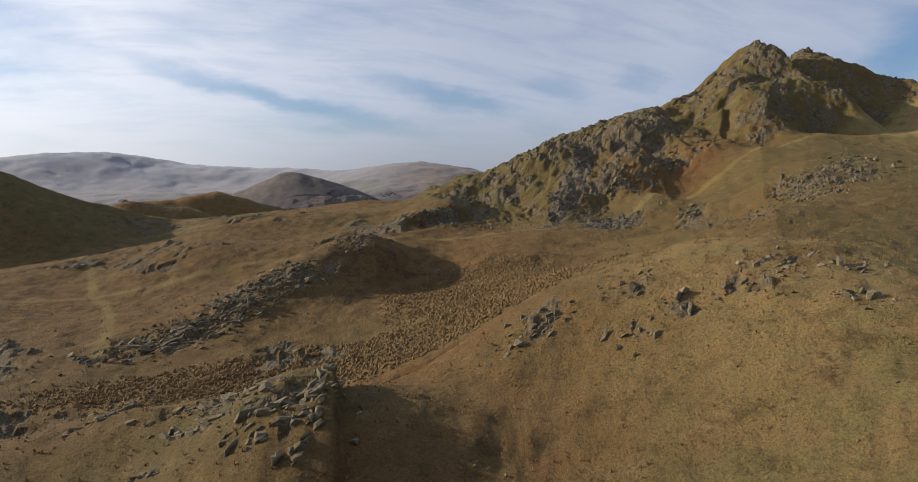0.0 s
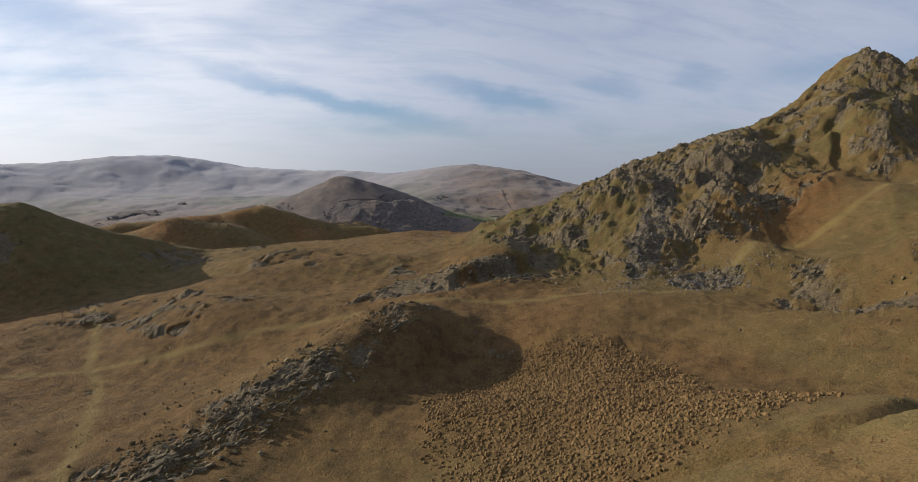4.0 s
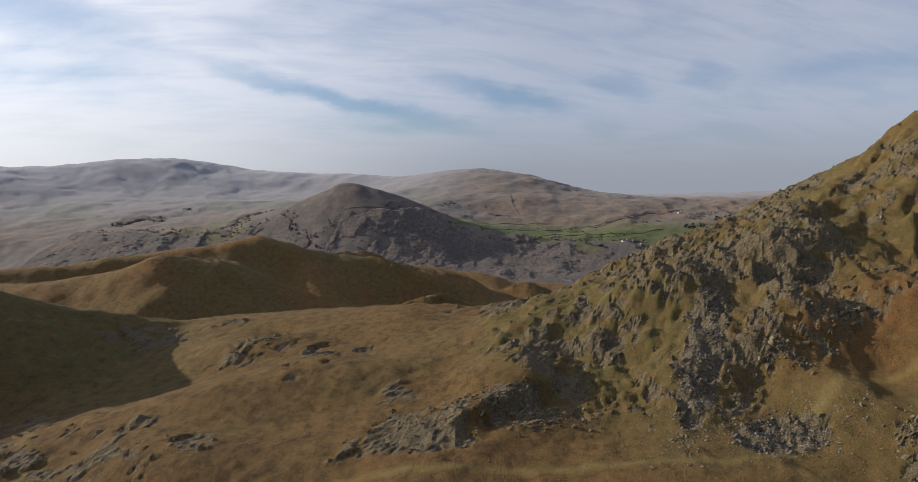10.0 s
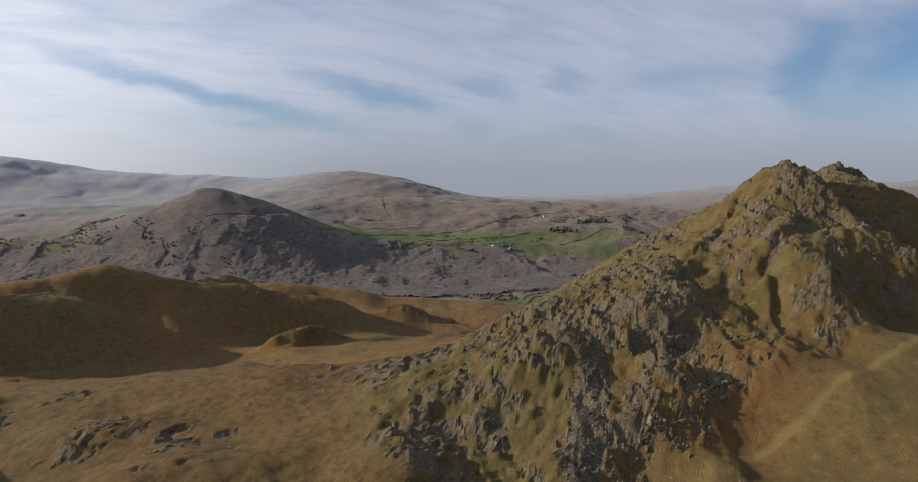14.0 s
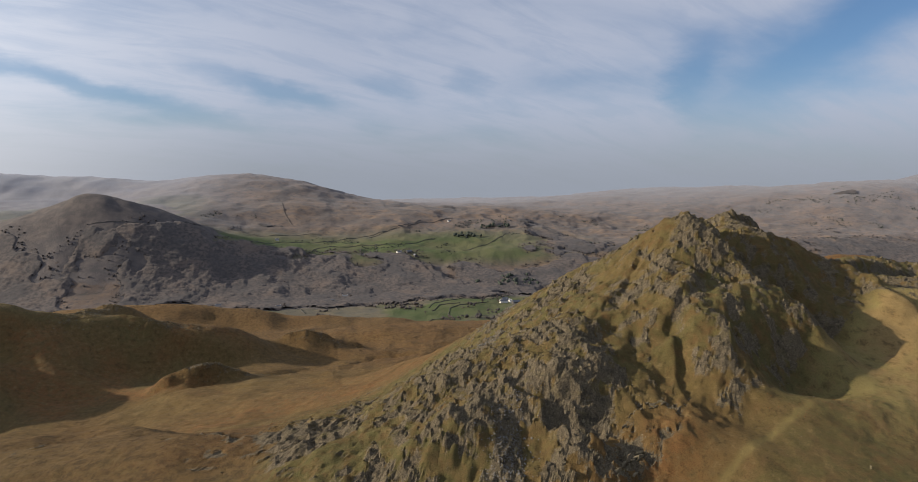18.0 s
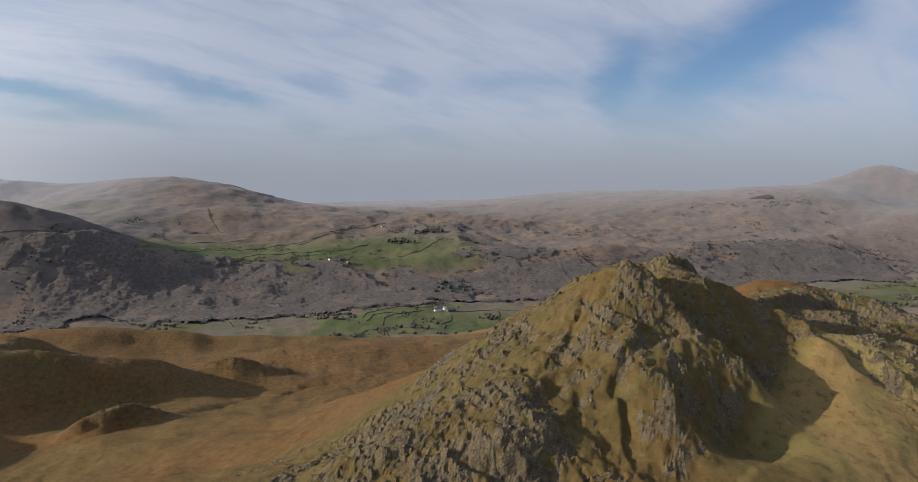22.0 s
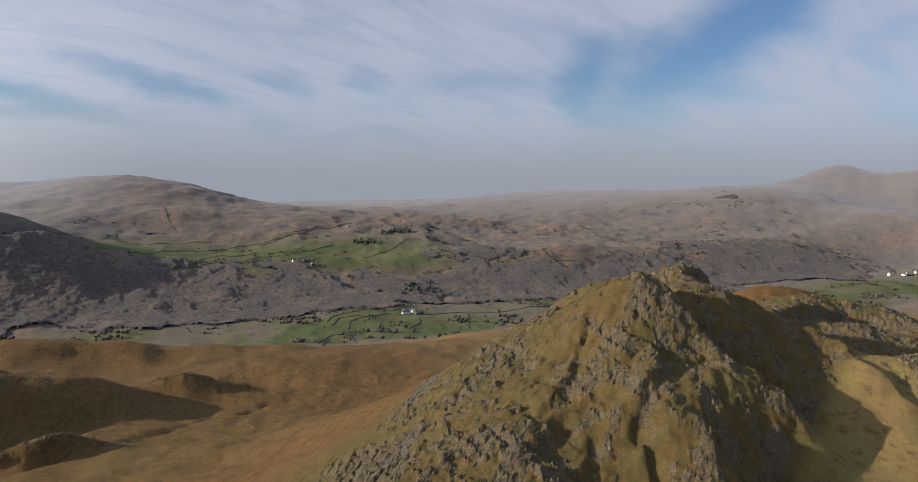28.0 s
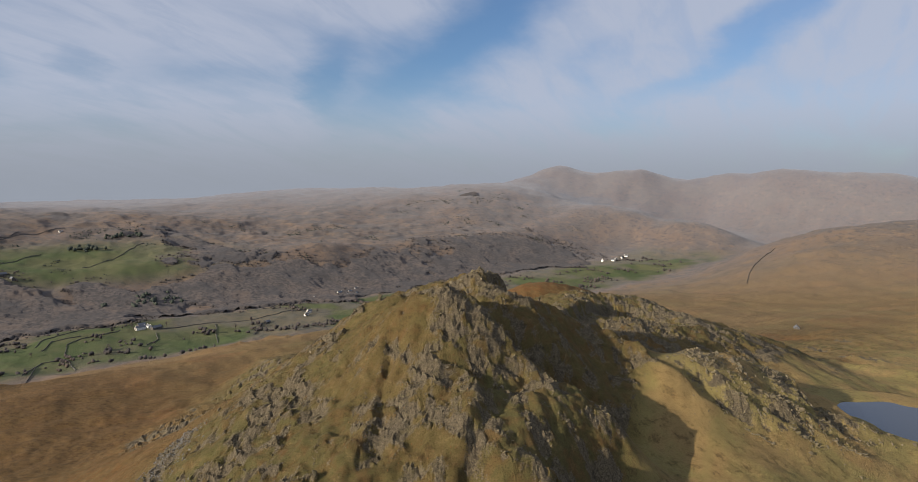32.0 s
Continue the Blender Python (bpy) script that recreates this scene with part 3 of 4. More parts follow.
def land(x, y):
    """Height and bare rock at every place."""
    base, peak = broad(x, y), pike(x, y)
    z = height(x, y)
    wide = np.hypot(x, y)
    near = 1 - ease(700, 1100, wide)
    rock = cover(x, y, base, peak) * near
    bend, kink = fractal(x, y, 30, 3), fractal(x, y, 8, 3)
    teeth = 0.6 * sawtooth((0.86 * x - 0.50 * y) / 9 + 0.8 * bend) + 0.5 * sawtooth((0.7 * x - 0.72 * y) / 2.3 + 1.1 * kink) + 0.5 * sawtooth((0.75 * x - 0.66 * y) / 4.1 + 1.3 * bend + 0.4 * kink)
    ledge = sawtooth((z + 0.35 * x - 0.2 * y) / 5.2 + 0.9 * bend + 0.6 * kink)
    crag = ease(0.25, 0.75, rock) * (0.4 * (teeth - 0.8) + 0.7 * kink + 1.1 * (ledge - 0.5) * ease(-2, 10, peak - base) + 1.9 * (ridged(x, y, 5.5, 4, 0.6) - 0.5))
    up = ease(-4, 8, peak - base) * near
    turf = (0.9 + 0.9 * ease(320, 480, y)) * fractal(x + 50, y, 34, 3) + (0.30 + 0.8 * ease(3, 12, peak - base) * ease(-4, 8, above_foot(x, y)) * (1 - north_toe(x, y)) * near) * fractal(x, y + 70, 6, 4, 0.65) + ease(330, 500, wide) * 0.6 * fractal(x, y + 20, 16, 3, 0.6)
    spin, out = np.arctan2(y - 345, x - 168), np.hypot(x - 168, y - 345)
    ribs = 2.8 * lump(spin * 6.5 + 0.5 * bend, out / 38) + 1.5 * lump(spin * 15 + 0.6 * bend + 9, out / 24)
    z = z + up * ease(-4, 8, above_foot(x, y)) * (1 - north_toe(x, y)) * ease(8, 34, out) * 0.3 * ribs
    for line, rise, drop, lit, dark in RIBS:
        z = z + scarp(x + 1.5 * kink + 3 * bend, y + 2 * kink, line, rise, drop, lit, dark)
    z = z + near * (crag + turf * (1 - 0.5 * ease(0.3, 0.8, rock))) + ease(450, 900, wide) * 3 * fractal(x, y, 60, 4) + ease(350, 480, x) * (1 - ease(1400, 1900, wide)) * 6 * ridged(x, y, 75, 3) ** 2 + ease(2150, 2400, y) * (1 - ease(2900, 3300, wide)) * (4 + 8 * ease(200, 700, x) - 2.5 * dome(x, y, -579, 2237, 430, 340, -20)) * ridged(x, y, 90, 3)
    # steep eastern faces of the first knoll and of the long one
    z = z + 4.2 * dome(x, y, -19, 63, 9, 17, 0) ** 0.7 * ease(-11.2, -12.6, x + 0.22 * (y - 63) + 0.5 * kink)
    z = z + 3.0 * dome(x, y, -27, 180, 14, 17, 0) * ease(-12, -17, x - 0.35 * (y - 186) + kink) - 3.5 * dome(x, y, -7, 168, 13, 15, 0)
    z = z - 2.2 * ease(7, 1, off_line(x, y, BURN))
    z = z - 1.6 * ease(2.6, 0.3, off_line(x, y, BECK))
    shore = tarn_edge(x, y)
    z = np.where(shore < 1.6, np.maximum(TARN[5] + 0.25, z) + (TARN[5] - 1.5 + 1.5 * np.minimum(shore, 1.15) ** 2 - np.maximum(TARN[5] + 0.25, z)) * ease(1.5, 1.1, shore), z)
    return z, rock


def spot_height(x, y):
    return float(land(np.array([float(x)]), np.array([float(y)]))[0][0])


def wood_cover(x, y, across):
    """Where bare woods stand; across: metres beyond the river."""
    woods = ease(60, 130, across + 70 * fractal(x - 40, y, 150, 3)) * (1 - ease(330, 520, across + 120 * fractal(x, y, 300, 3))) * ease(-0.9, -0.2, fractal(x, y, 240, 3) + 0.2)
    woods = woods * (1 - ease(2150, 2650, x)) * (1 - ease(0.6, 0.85, dome(x, y, -579, 2237, 330, 240, -20)))
    open_hill = 1 - ease(0.2, 0.45, dome(x, y, -579, 2237, 380, 300, -20))
    return np.maximum(woods, open_hill * 0.8 * ease(0.45, 0.8, fractal(x - 900, y, 260, 4)) * ease(300, 500, across) * (1 - ease(900, 1300, across)))


def ground_sheet():
    radius = np.concatenate([np.linspace(3, 30, 16), np.arange(31.5, 60, 1.3), np.arange(60, 215, 1.1), np.arange(215, 432, 0.92)])
    step, r = 0.92, radius[-1]
    tail = []
    while r < 4860:
        step = min(step * 1.018, 15 if r < 2900 else 40)
        r += step
        tail.append(r)
    radius = np.concatenate([radius, tail])
    angle = np.radians(np.concatenate([np.arange(-58, 2, 0.23), np.arange(2, 48, 0.14), np.arange(48, 92, 0.23), np.arange(92, 302, 2.5)]))
    a, r = np.meshgrid(angle, radius)
    x, y = r * np.sin(a), r * np.cos(a)
    z, rock = land(x, y)
    wide = np.hypot(x, y)
    nr, na = r.shape
    verts = np.stack([x, y, z], -1).reshape(-1, 3)
    i, j = np.meshgrid(np.arange(nr - 1), np.arange(na), indexing="ij")
    k = (j + 1) % na
    faces = np.stack([i * na + j, i * na + k, (i + 1) * na + k, (i + 1) * na + j], -1).reshape(-1, 4)
    me = bpy.data.meshes.new("ground")
    me.vertices.add(len(verts))
    me.vertices.foreach_set("co", verts.astype(np.float32).ravel())
    me.loops.add(faces.size)
    me.loops.foreach_set("vertex_index", faces.astype(np.int32).ravel())
    me.polygons.add(len(faces))
    me.polygons.foreach_set("loop_start", np.arange(0, faces.size, 4, dtype=np.int32))
    me.update(calc_edges=True)
    me.polygons.foreach_set("use_smooth", rock.ravel()[faces].mean(1) < 0.36)
    axis = 1690 + 60 * lump(x / 700, x * 0 + 7.5) - 0.02 * x
    across = y - axis
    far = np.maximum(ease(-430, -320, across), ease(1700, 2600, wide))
    woods = wood_cover(x, y, across)
    fields = np.maximum((0.35 + 0.65 * ease(-0.5, 0.1, fractal(x + 500, y, 190, 3))) * ease(-500, -150, x) * ease(125, 80, z) * ease(-330, -230, across) * (1 - ease(60, 110, across)), ease(330, 430, across) * (1 - ease(620, 900, across)) * ease(1250, 700, np.abs(x + 100)))
    # two masks here grow with distance and place the painted haze
    data = {"rock": rock, "far": far, "wood": np.maximum(woods, 0.75 * ease(0.15, 0.45, dome(x, y, -579, 2237, 360, 270, -20))), "field": np.maximum(fields * (1 - woods), 0.75 * ease(-250, -500, x) * ease(2350, 2550, y) * (1 - ease(2900, 3300, y)) * ease(-0.15, 0.15, fractal(x + 90, y, 160, 3))), "hazy_heath": 0.6 * ease(2700, 4500, wide) + 0.45 * ease(0, -600, x) * ease(2100, 2700, y) * (1 - dome(x, y, -579, 2237, 520, 400, -20)), "haze_paling": 0.8 * ease(700, 1300, wide), "sedge": ease(110, 160, y) * (1 - ease(65, 125, x - 0.25 * (y - 300))) * (1 - ease(900, 1200, y)) * (1 - ease(2, 9, pike(x, y) - broad(x, y))) * (1 - 0.9 * dome(x, y, -195, 290, 110, 60, 45)) * (1 - 0.9 * dome(x, y, -215, 620, 210, 140, 0)),
            # both dark ridges: olive turf, also greened to paint their cool shade and haze
            "green": np.clip(0.9 * dome(x, y, -25, 65, 26, 14, 20) + 0.8 * dome(x, y, -38, 176, 22, 14, 45) + ease(-0.1, 0.7, fractal(x + 80, y + 40, 90, 4)) + 0.7 * ease(-2, 8, pike(x, y) - broad(x, y)) + dome(x, y, -195, 290, 110, 60, 45) + dome(x, y, -215, 620, 210, 140, 0) + 0.9 * dome(x, y, -50, 592, 50, 22, 10) + 0.8 * dome(x, y, 8, 738, 50, 22, 0) + 0.6 * dome(x, y, -30, 290, 70, 40, 0), 0, 1), "bracken": np.maximum.reduce([0.95 * dome(x, y, 88, 254, 34, 17, 20), 0.9 * dome(x, y, 196, 274, 16, 11, 0), 0.9 * dome(x, y, 262, 338, 60, 20, -20), 0.55 * dome(x, y, 0, 190, 90, 34, 0),
                                   0.9 * ease(380, 450, y) * (1 - ease(60, 160, x - 0.3 * (y - 400))) * (1 - dome(x, y, -200, 620, 230, 150, 0)), 0 * x]) + (1 - 0.9 * dome(x, y, -25, 65, 30, 16, 20)) * ease(0.0, 0.8, fractal(x - 200, y, 70, 4)) * (1 - 0.75 * ease(-2, 8, pike(x, y) - broad(x, y))),
            "bent": ease(-5, 45, x - 70 * ease(100, 140, y) - 40 * ease(200, 250, y)) * (1 - ease(330, 420, y)) * (1 - ease(5, 14, pike(x, y) - broad(x, y))),
            "straw": ease(135, 190, x) * ease(200, 232, y) * (1 - ease(330, 380, y)) * (1 - ease(-2, 8, above_foot(x, y))),
            "path": 0.4 * np.clip(np.max([ease(2.2, 0.5, off_line(x, y, t) + 0.5 * lump(x / 3, y / 3)) for t in TRODS], 0), 0, 1)}
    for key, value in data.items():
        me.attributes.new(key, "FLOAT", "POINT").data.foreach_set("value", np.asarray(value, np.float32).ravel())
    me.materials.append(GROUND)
    return tagged(new("ground", me), "rough fell ground of tawny grass, bracken and grey crags", "hillside", kind="structure")


ground = ground_sheet()


# ---------------------------------------------------------------- helpers for things
def part(name, bm, material, parent=None, label=""):
    """Link a bmesh as one mesh object, under a thing or a part."""
    me = bpy.data.meshes.new(name)
    bm.to_mesh(me)
    bm.free()
    me.materials.append(material)
    ob = new(name, me)
    ob.parent = parent
    return tagged(ob, label)


def simple(name, colour, rough=0.85, other=None, scale=3.0):
    m, n, surface = shader(name, rough)
    at = n.add("ShaderNodeTexCoord").outputs["Object"]
    other = other or tuple(0.7 * c for c in colour)
    tone = n.mix(n.span(n.noise(at, scale, 4.0, 0.65), 0.35, 0.68), colour, other)
    tone = n.mix(n.math("MULTIPLY", n.add("ShaderNodeNewGeometry").outputs["Random Per Island"], 0.4), tone, tuple(0.65 * c for c in colour))
    n.plug(surface.inputs["Base Color"], tone)
    return m


def stone_material():
    m, n, surface = shader("lichened_slate", 0.9)
    at = n.add("ShaderNodeTexCoord").outputs["Object"]
    fine, grain = n.noise(at, 1.3, 5.0, 0.65), n.noise(at, 7.0, 3.0, 0.7)
    tone = n.mix(n.span(fine, 0.3, 0.7), (0.090, 0.076, 0.053), (0.176, 0.148, 0.104))
    tone = n.mix(n.math("MULTIPLY", n.span(grain, 0.5, 0.7), 0.5), tone, (0.045, 0.040, 0.032))
    tone = n.mix(n.add("ShaderNodeNewGeometry").outputs["Random Per Island"], n.vec("MULTIPLY", tone, (0.6, 0.59, 0.57)), n.vec("MULTIPLY", tone, (1.4, 1.38, 1.36)))
    tone = n.mix(n.math("MULTIPLY", n.add("ShaderNodeObjectInfo").outputs["Random"], 0.3), tone, (0.120, 0.115, 0.070))
    tone = n.mix(n.span(n.noise(at, 0.9, 4.0, 0.7), 0.52, 0.62, 0.0, 0.7), tone, (0.100, 0.086, 0.034))
    n.plug(surface.inputs["Base Color"], tone)
    bump = n.add("ShaderNodeBump", Strength=0.9, Distance=0.25, Height=n.math("ADD", fine, n.math("MULTIPLY", grain, 0.4)))
    n.plug(surface.inputs["Normal"], bump.outputs[0])
    return m


STONE = stone_material()
SCREE = simple("grey_scree", (0.172, 0.168, 0.162), 0.9, (0.112, 0.109, 0.106), 2.0)
TUSSOCK = simple("tussock_grass", (0.138, 0.092, 0.042), 0.95, (0.084, 0.055, 0.026), 2.0)
STRAW = simple("dry_grass", (0.215, 0.150, 0.062), 0.95, (0.190, 0.128, 0.044), 1.0)
FERN = simple("dead_bracken", (0.190, 0.088, 0.034), 0.95, (0.120, 0.060, 0.026), 1.0)
HEATHER = simple("dark_heather", (0.085, 0.070, 0.036), 0.95, (0.110, 0.076, 0.040), 1.0)


def twig_material():
    """Bare woods: brown and grey crowns by tree and by stand, lifted and greyed to paint in haze; normals tilt up so
    they shade softly, as if twigs let light through.
    """
    m, n, surface = shader("bare_twigs", 0.95)
    at = n.add("ShaderNodeTexCoord").outputs["Object"]
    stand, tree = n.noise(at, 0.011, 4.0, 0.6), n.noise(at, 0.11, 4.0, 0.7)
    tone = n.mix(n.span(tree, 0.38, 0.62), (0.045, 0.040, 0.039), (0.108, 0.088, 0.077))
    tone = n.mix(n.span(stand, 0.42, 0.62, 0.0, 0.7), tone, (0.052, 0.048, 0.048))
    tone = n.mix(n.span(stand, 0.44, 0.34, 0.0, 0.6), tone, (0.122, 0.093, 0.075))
    n.plug(surface.inputs["Base Color"], tone)
    bent = n.vec("NORMALIZE", n.vec("ADD", n.add("ShaderNodeNewGeometry").outputs["Normal"], (0.0, 0.0, 2.2)), (0, 0, 0))
    n.plug(surface.inputs["Normal"], bent)
    # faint bluish sheen, part of the haze painted on the woods
    surface.inputs["Sheen Weight"].default_value = 0.03
    surface.inputs["Sheen Tint"].default_value = (0.72, 0.83, 1.0, 1)
    return m


TWIGS = twig_material()
CONIFER = simple("dark_conifer", (0.040, 0.052, 0.044), 0.95, (0.055, 0.062, 0.050), 0.1)
LIMEWASH = simple("white_limewash", (0.80, 0.79, 0.75), 0.8, (0.70, 0.69, 0.66), 0.8)
SLATES = simple("roof_slates", (0.16, 0.17, 0.19), 0.6, (0.11, 0.12, 0.135), 1.5)
GLASSY = simple("window_dark", (0.03, 0.035, 0.04), 0.2, (0.02, 0.025, 0.03), 1.0)
BARK = simple("tree_bark", (0.10, 0.085, 0.07), 0.9, (0.07, 0.06, 0.05), 3.0)


def hull(points):
    bm = bmesh.new()
    for p in points:
        bm.verts.new(p)
    made = bmesh.ops.convex_hull(bm, input=bm.verts)
    bmesh.ops.delete(bm, geom=[v for v in bm.verts if not v.link_faces], context="VERTS")
    bm.normal_update()
    return bm


def rock_hull(seed, long=1.0, wide=0.7, tall=0.6, count=10):
    """An angular slate block with tilted beds, its foot at the origin, about one metre long."""
    rnd = random.Random(seed)
    points = []
    for k in range(count):
        v = Vector((rnd.gauss(0, 1), rnd.gauss(0, 1), rnd.gauss(0, 1))).normalized()
        v = Vector([max(-0.62, min(0.62, c)) for c in v])
        points.append(Vector((v.x * long * 0.7 + 0.25 * v.z, v.y * wide * 0.7, v.z * tall * 0.7 + 0.25 * tall)))
    return hull(points)


def shape_of(bm):
    """Corner and face arrays of a bmesh, as triangles; frees it."""
    bmesh.ops.triangulate(bm, faces=bm.faces)
    bm.verts.index_update()
    co = np.array([v.co[:] for v in bm.verts])
    tri = np.array([[v.index for v in f.verts] for f in bm.faces])
    bm.free()
    return co, tri


def strew(name, shapes, x, y, z, size, material, rnd, lean=0.25, label="", category="", spin=True, smooth=False):
    """Many small copies of some shapes as one mesh of stuff."""
    vs, fs, off = [], [], 0
    pick = rnd.randint(0, len(shapes), len(x))
    for k, (co, tri) in enumerate(shapes):
        at = np.nonzero(pick == k)[0]
        if not len(at):
            continue
        a = rnd.rand(len(at)) * 2 * math.pi if spin else rnd.normal(0.85, 0.4, len(at))
        c, s = np.cos(a), np.sin(a)
        tx, ty = rnd.normal(0, lean, (2, len(at)))
        stretch = 1 + rnd.uniform(-0.3, 0.3, (len(at), 3))
        p = co[None] * stretch[:, None] * size[at][:, None, None]
        px, py = p[..., 0] * c[:, None] - p[..., 1] * s[:, None], p[..., 0] * s[:, None] + p[..., 1] * c[:, None]
        pz = p[..., 2] + tx[:, None] * px + ty[:, None] * py
        q = np.stack([px + x[at][:, None], py + y[at][:, None], pz + z[at][:, None]], -1)
        vs.append(q.reshape(-1, 3))
        fs.append((tri[None] + (off + np.arange(len(at)) * len(co))[:, None, None]).reshape(-1, 3))
        off += len(at) * len(co)
    verts, faces = np.concatenate(vs), np.concatenate(fs)
    me = bpy.data.meshes.new(name)
    me.vertices.add(len(verts))
    me.vertices.foreach_set("co", verts.astype(np.float32).ravel())
    me.loops.add(faces.size)
    me.loops.foreach_set("vertex_index", faces.astype(np.int32).ravel())
    me.polygons.add(len(faces))
    me.polygons.foreach_set("loop_start", np.arange(0, faces.size, 3, dtype=np.int32))
    me.update(calc_edges=True)
    me.polygons.foreach_set("use_smooth", np.full(len(faces), smooth))
    me.materials.append(material)
    return tagged(new(name, me), label, category, kind="stuff")


# ---------------------------------------------------------------- loose rock
rng = np.random.RandomState(5)
BLOCKS = [shape_of(rock_hull(40 + k, 1.0, 0.55 + 0.3 * (k % 3) / 2, 0.45 + 0.25 * (k % 2))) for k in range(8)]


def near_points(count, x0, x1, y0, y1, keep):
    """Random places in a box where keep(x, y, rock) says so."""
    x, y = rng.uniform(x0, x1, count), rng.uniform(y0, y1, count)
    z, rock = land(x, y)
    ok = keep(x, y, rock)
    return x[ok], y[ok], z[ok]


def inside(x, y, cx, cy, ra, rb, turn):
    return dome(x, y, cx, cy, ra, rb, turn) > rng.rand(len(x))


# broken slate all over the pike and its crags
x, y, z = near_points(140000, 10, 340, 200, 420, lambda x, y, r: (rng.rand(len(x)) < 0.9 * ease(0.34, 0.75, r)) & (pike(x, y) > broad(x, y) - 4))
strew("crag_rocks", BLOCKS, x, y, z - 0.1, rng.lognormal(0.0, 0.55, len(x)) * 0.32, STONE, rng, 0.35, spin=False, label="broken grey-brown slate strewn over the steep pike", category="rocks")
# the scree gully and its fan
x, y, z = near_points(90000, 20, 110, 205, 405, lambda x, y, r: np.any([inside(x, y, *g) for g in SCREES], 0))
strew("scree_stones", BLOCKS, x, y, z - 0.05, np.minimum(rng.lognormal(0.0, 0.45, len(x)) * 0.38, 0.75), SCREE, rng, 0.3, "loose grey scree filling a gully below the crag", "scree")
# stones round the knolls and outcrops
sx, sy, sz = [], [], []
for cx, cy, ra, rb, turn, s in OUTCROPS:
    n = int((7 if ra * rb > 80 else 4) * ra * rb * s)
    a, b = rng.normal(0, 0.55, n) * ra, rng.normal(0, 0.6, n) * rb
    c, q = math.cos(radians(turn)), math.sin(radians(turn))
    sx.append(cx + a * c - b * q)
    sy.append(cy + a * q + b * c)
x, y = np.concatenate(sx), np.concatenate(sy)
z = land(x, y)[0]
strew("outcrop_stones", BLOCKS, x, y, z - 0.08, rng.lognormal(0.0, 0.5, len(x)) * 0.45, STONE, rng, 0.35, spin=False, label="angular grey stones littering the grassy outcrops", category="stones")
# a thin litter of stones over the open fell
x, y, z = near_points(16000, -160, 260, 30, 420, lambda x, y, r: rng.rand(len(x)) < 0.04 + 0.5 * (r > 0.25))
strew("fell_stones", BLOCKS, x, y, z - 0.06, rng.lognormal(0.0, 0.5, len(x)) * 0.35, STONE, rng, 0.3, "small weathered stones scattered on the tawny turf", "stones")

# larger blocks, each one a thing
boulder_meshes = []
for k in range(10):
    bm = rock_hull(90 + k, 1.25, 0.42 + 0.03 * k, 0.5 + 0.06 * (k % 4), 20)
    me = bpy.data.meshes.new("boulder")
    bm.to_mesh(me)
    bm.free()
    me.materials.append(STONE)
    boulder_meshes.append(me)
placed = random.Random(8)
spots = []
for cx, cy, ra, rb, turn, s in OUTCROPS:
    for k in range(int(3 + 0.07 * ra * rb) if cy < 320 else 0):
        a, b = placed.gauss(0, 0.5) * ra, placed.gauss(0, 0.5) * rb
        c, q = math.cos(radians(turn)), math.sin(radians(turn))
        spots.append((cx + a * c - b * q, cy + a * q + b * c, placed.uniform(0.6, 1.7) * (0.7 + 0.5 * s)))
high = land(np.array([p[0] for p in spots]), np.array([p[1] for p in spots]))[0]
for (px, py, size), z in zip(spots, high):
    ob = new("boulder", placed.choice(boulder_meshes))
    ob.matrix_world = pose(px, py, z - 0.16 * size, placed.uniform(-14, 14), placed.uniform(-25, 5), 48 + placed.uniform(-22, 22)) @ Matrix.Diagonal((size, size * placed.uniform(0.6, 1), size * placed.uniform(0.6, 1.1), 1))
    tagged(ob, "angular grey slate boulder bedded in the turf of an outcrop", "boulder", "boulders on the outcrops")

# beds of slate that stand out of the turf in broken lines, each a thing of several slabs
slab_meshes = []
for k in range(8):
    bm = rock_hull(140 + k, 2.6, 1.0 + 0.1 * (k % 3), 1.0 + 0.15 * (k % 4), 17)
    me = bpy.data.meshes.new("slab")
    bm.to_mesh(me)
    bm.free()
    me.materials.append(STONE)
    slab_meshes.append(me)


def slate_bed(line, size, label="broken bed of lichened grey slate slabs breaking through the turf"):
    rnd = random.Random(int(line[0][0] * 13 + line[0][1] * 7))
    places = [(line[0][0], line[0][1], 0, 0)]
    for (ax, ay), (bx, by) in zip(line, line[1:]):
        long = math.hypot(bx - ax, by - ay)
        turn = math.degrees(math.atan2(by - ay, bx - ax))
        count = max(1, int(long / (0.62 * size)))
        for k in range(count):
            f = (k + 0.5) / count
            for row in range(rnd.choice((1, 2, 3))):
                places.append((ax + f * (bx - ax) + rnd.uniform(-0.5, 0.5) * size, ay + f * (by - ay) + rnd.uniform(-0.5, 0.5) * size - 0.5 * size * row,
                               turn + rnd.uniform(-24, 24), size * rnd.uniform(0.25, 0.85) * (1 - 0.2 * row)))
    high = land(np.array([p[0] for p in places], float), np.array([p[1] for p in places], float))[0]
    bed = tagged(new("slate_outcrop"), label, "outcrop", "slate outcrops on the knolls")
    bed.matrix_world = pose(places[0][0], places[0][1], high[0])
    back = bed.matrix_world.inverted()
    for (px, py, turn, big), z in zip(places[1:], high[1:]):
        slab = new("slab", rnd.choice(slab_meshes))
        slab.parent = bed
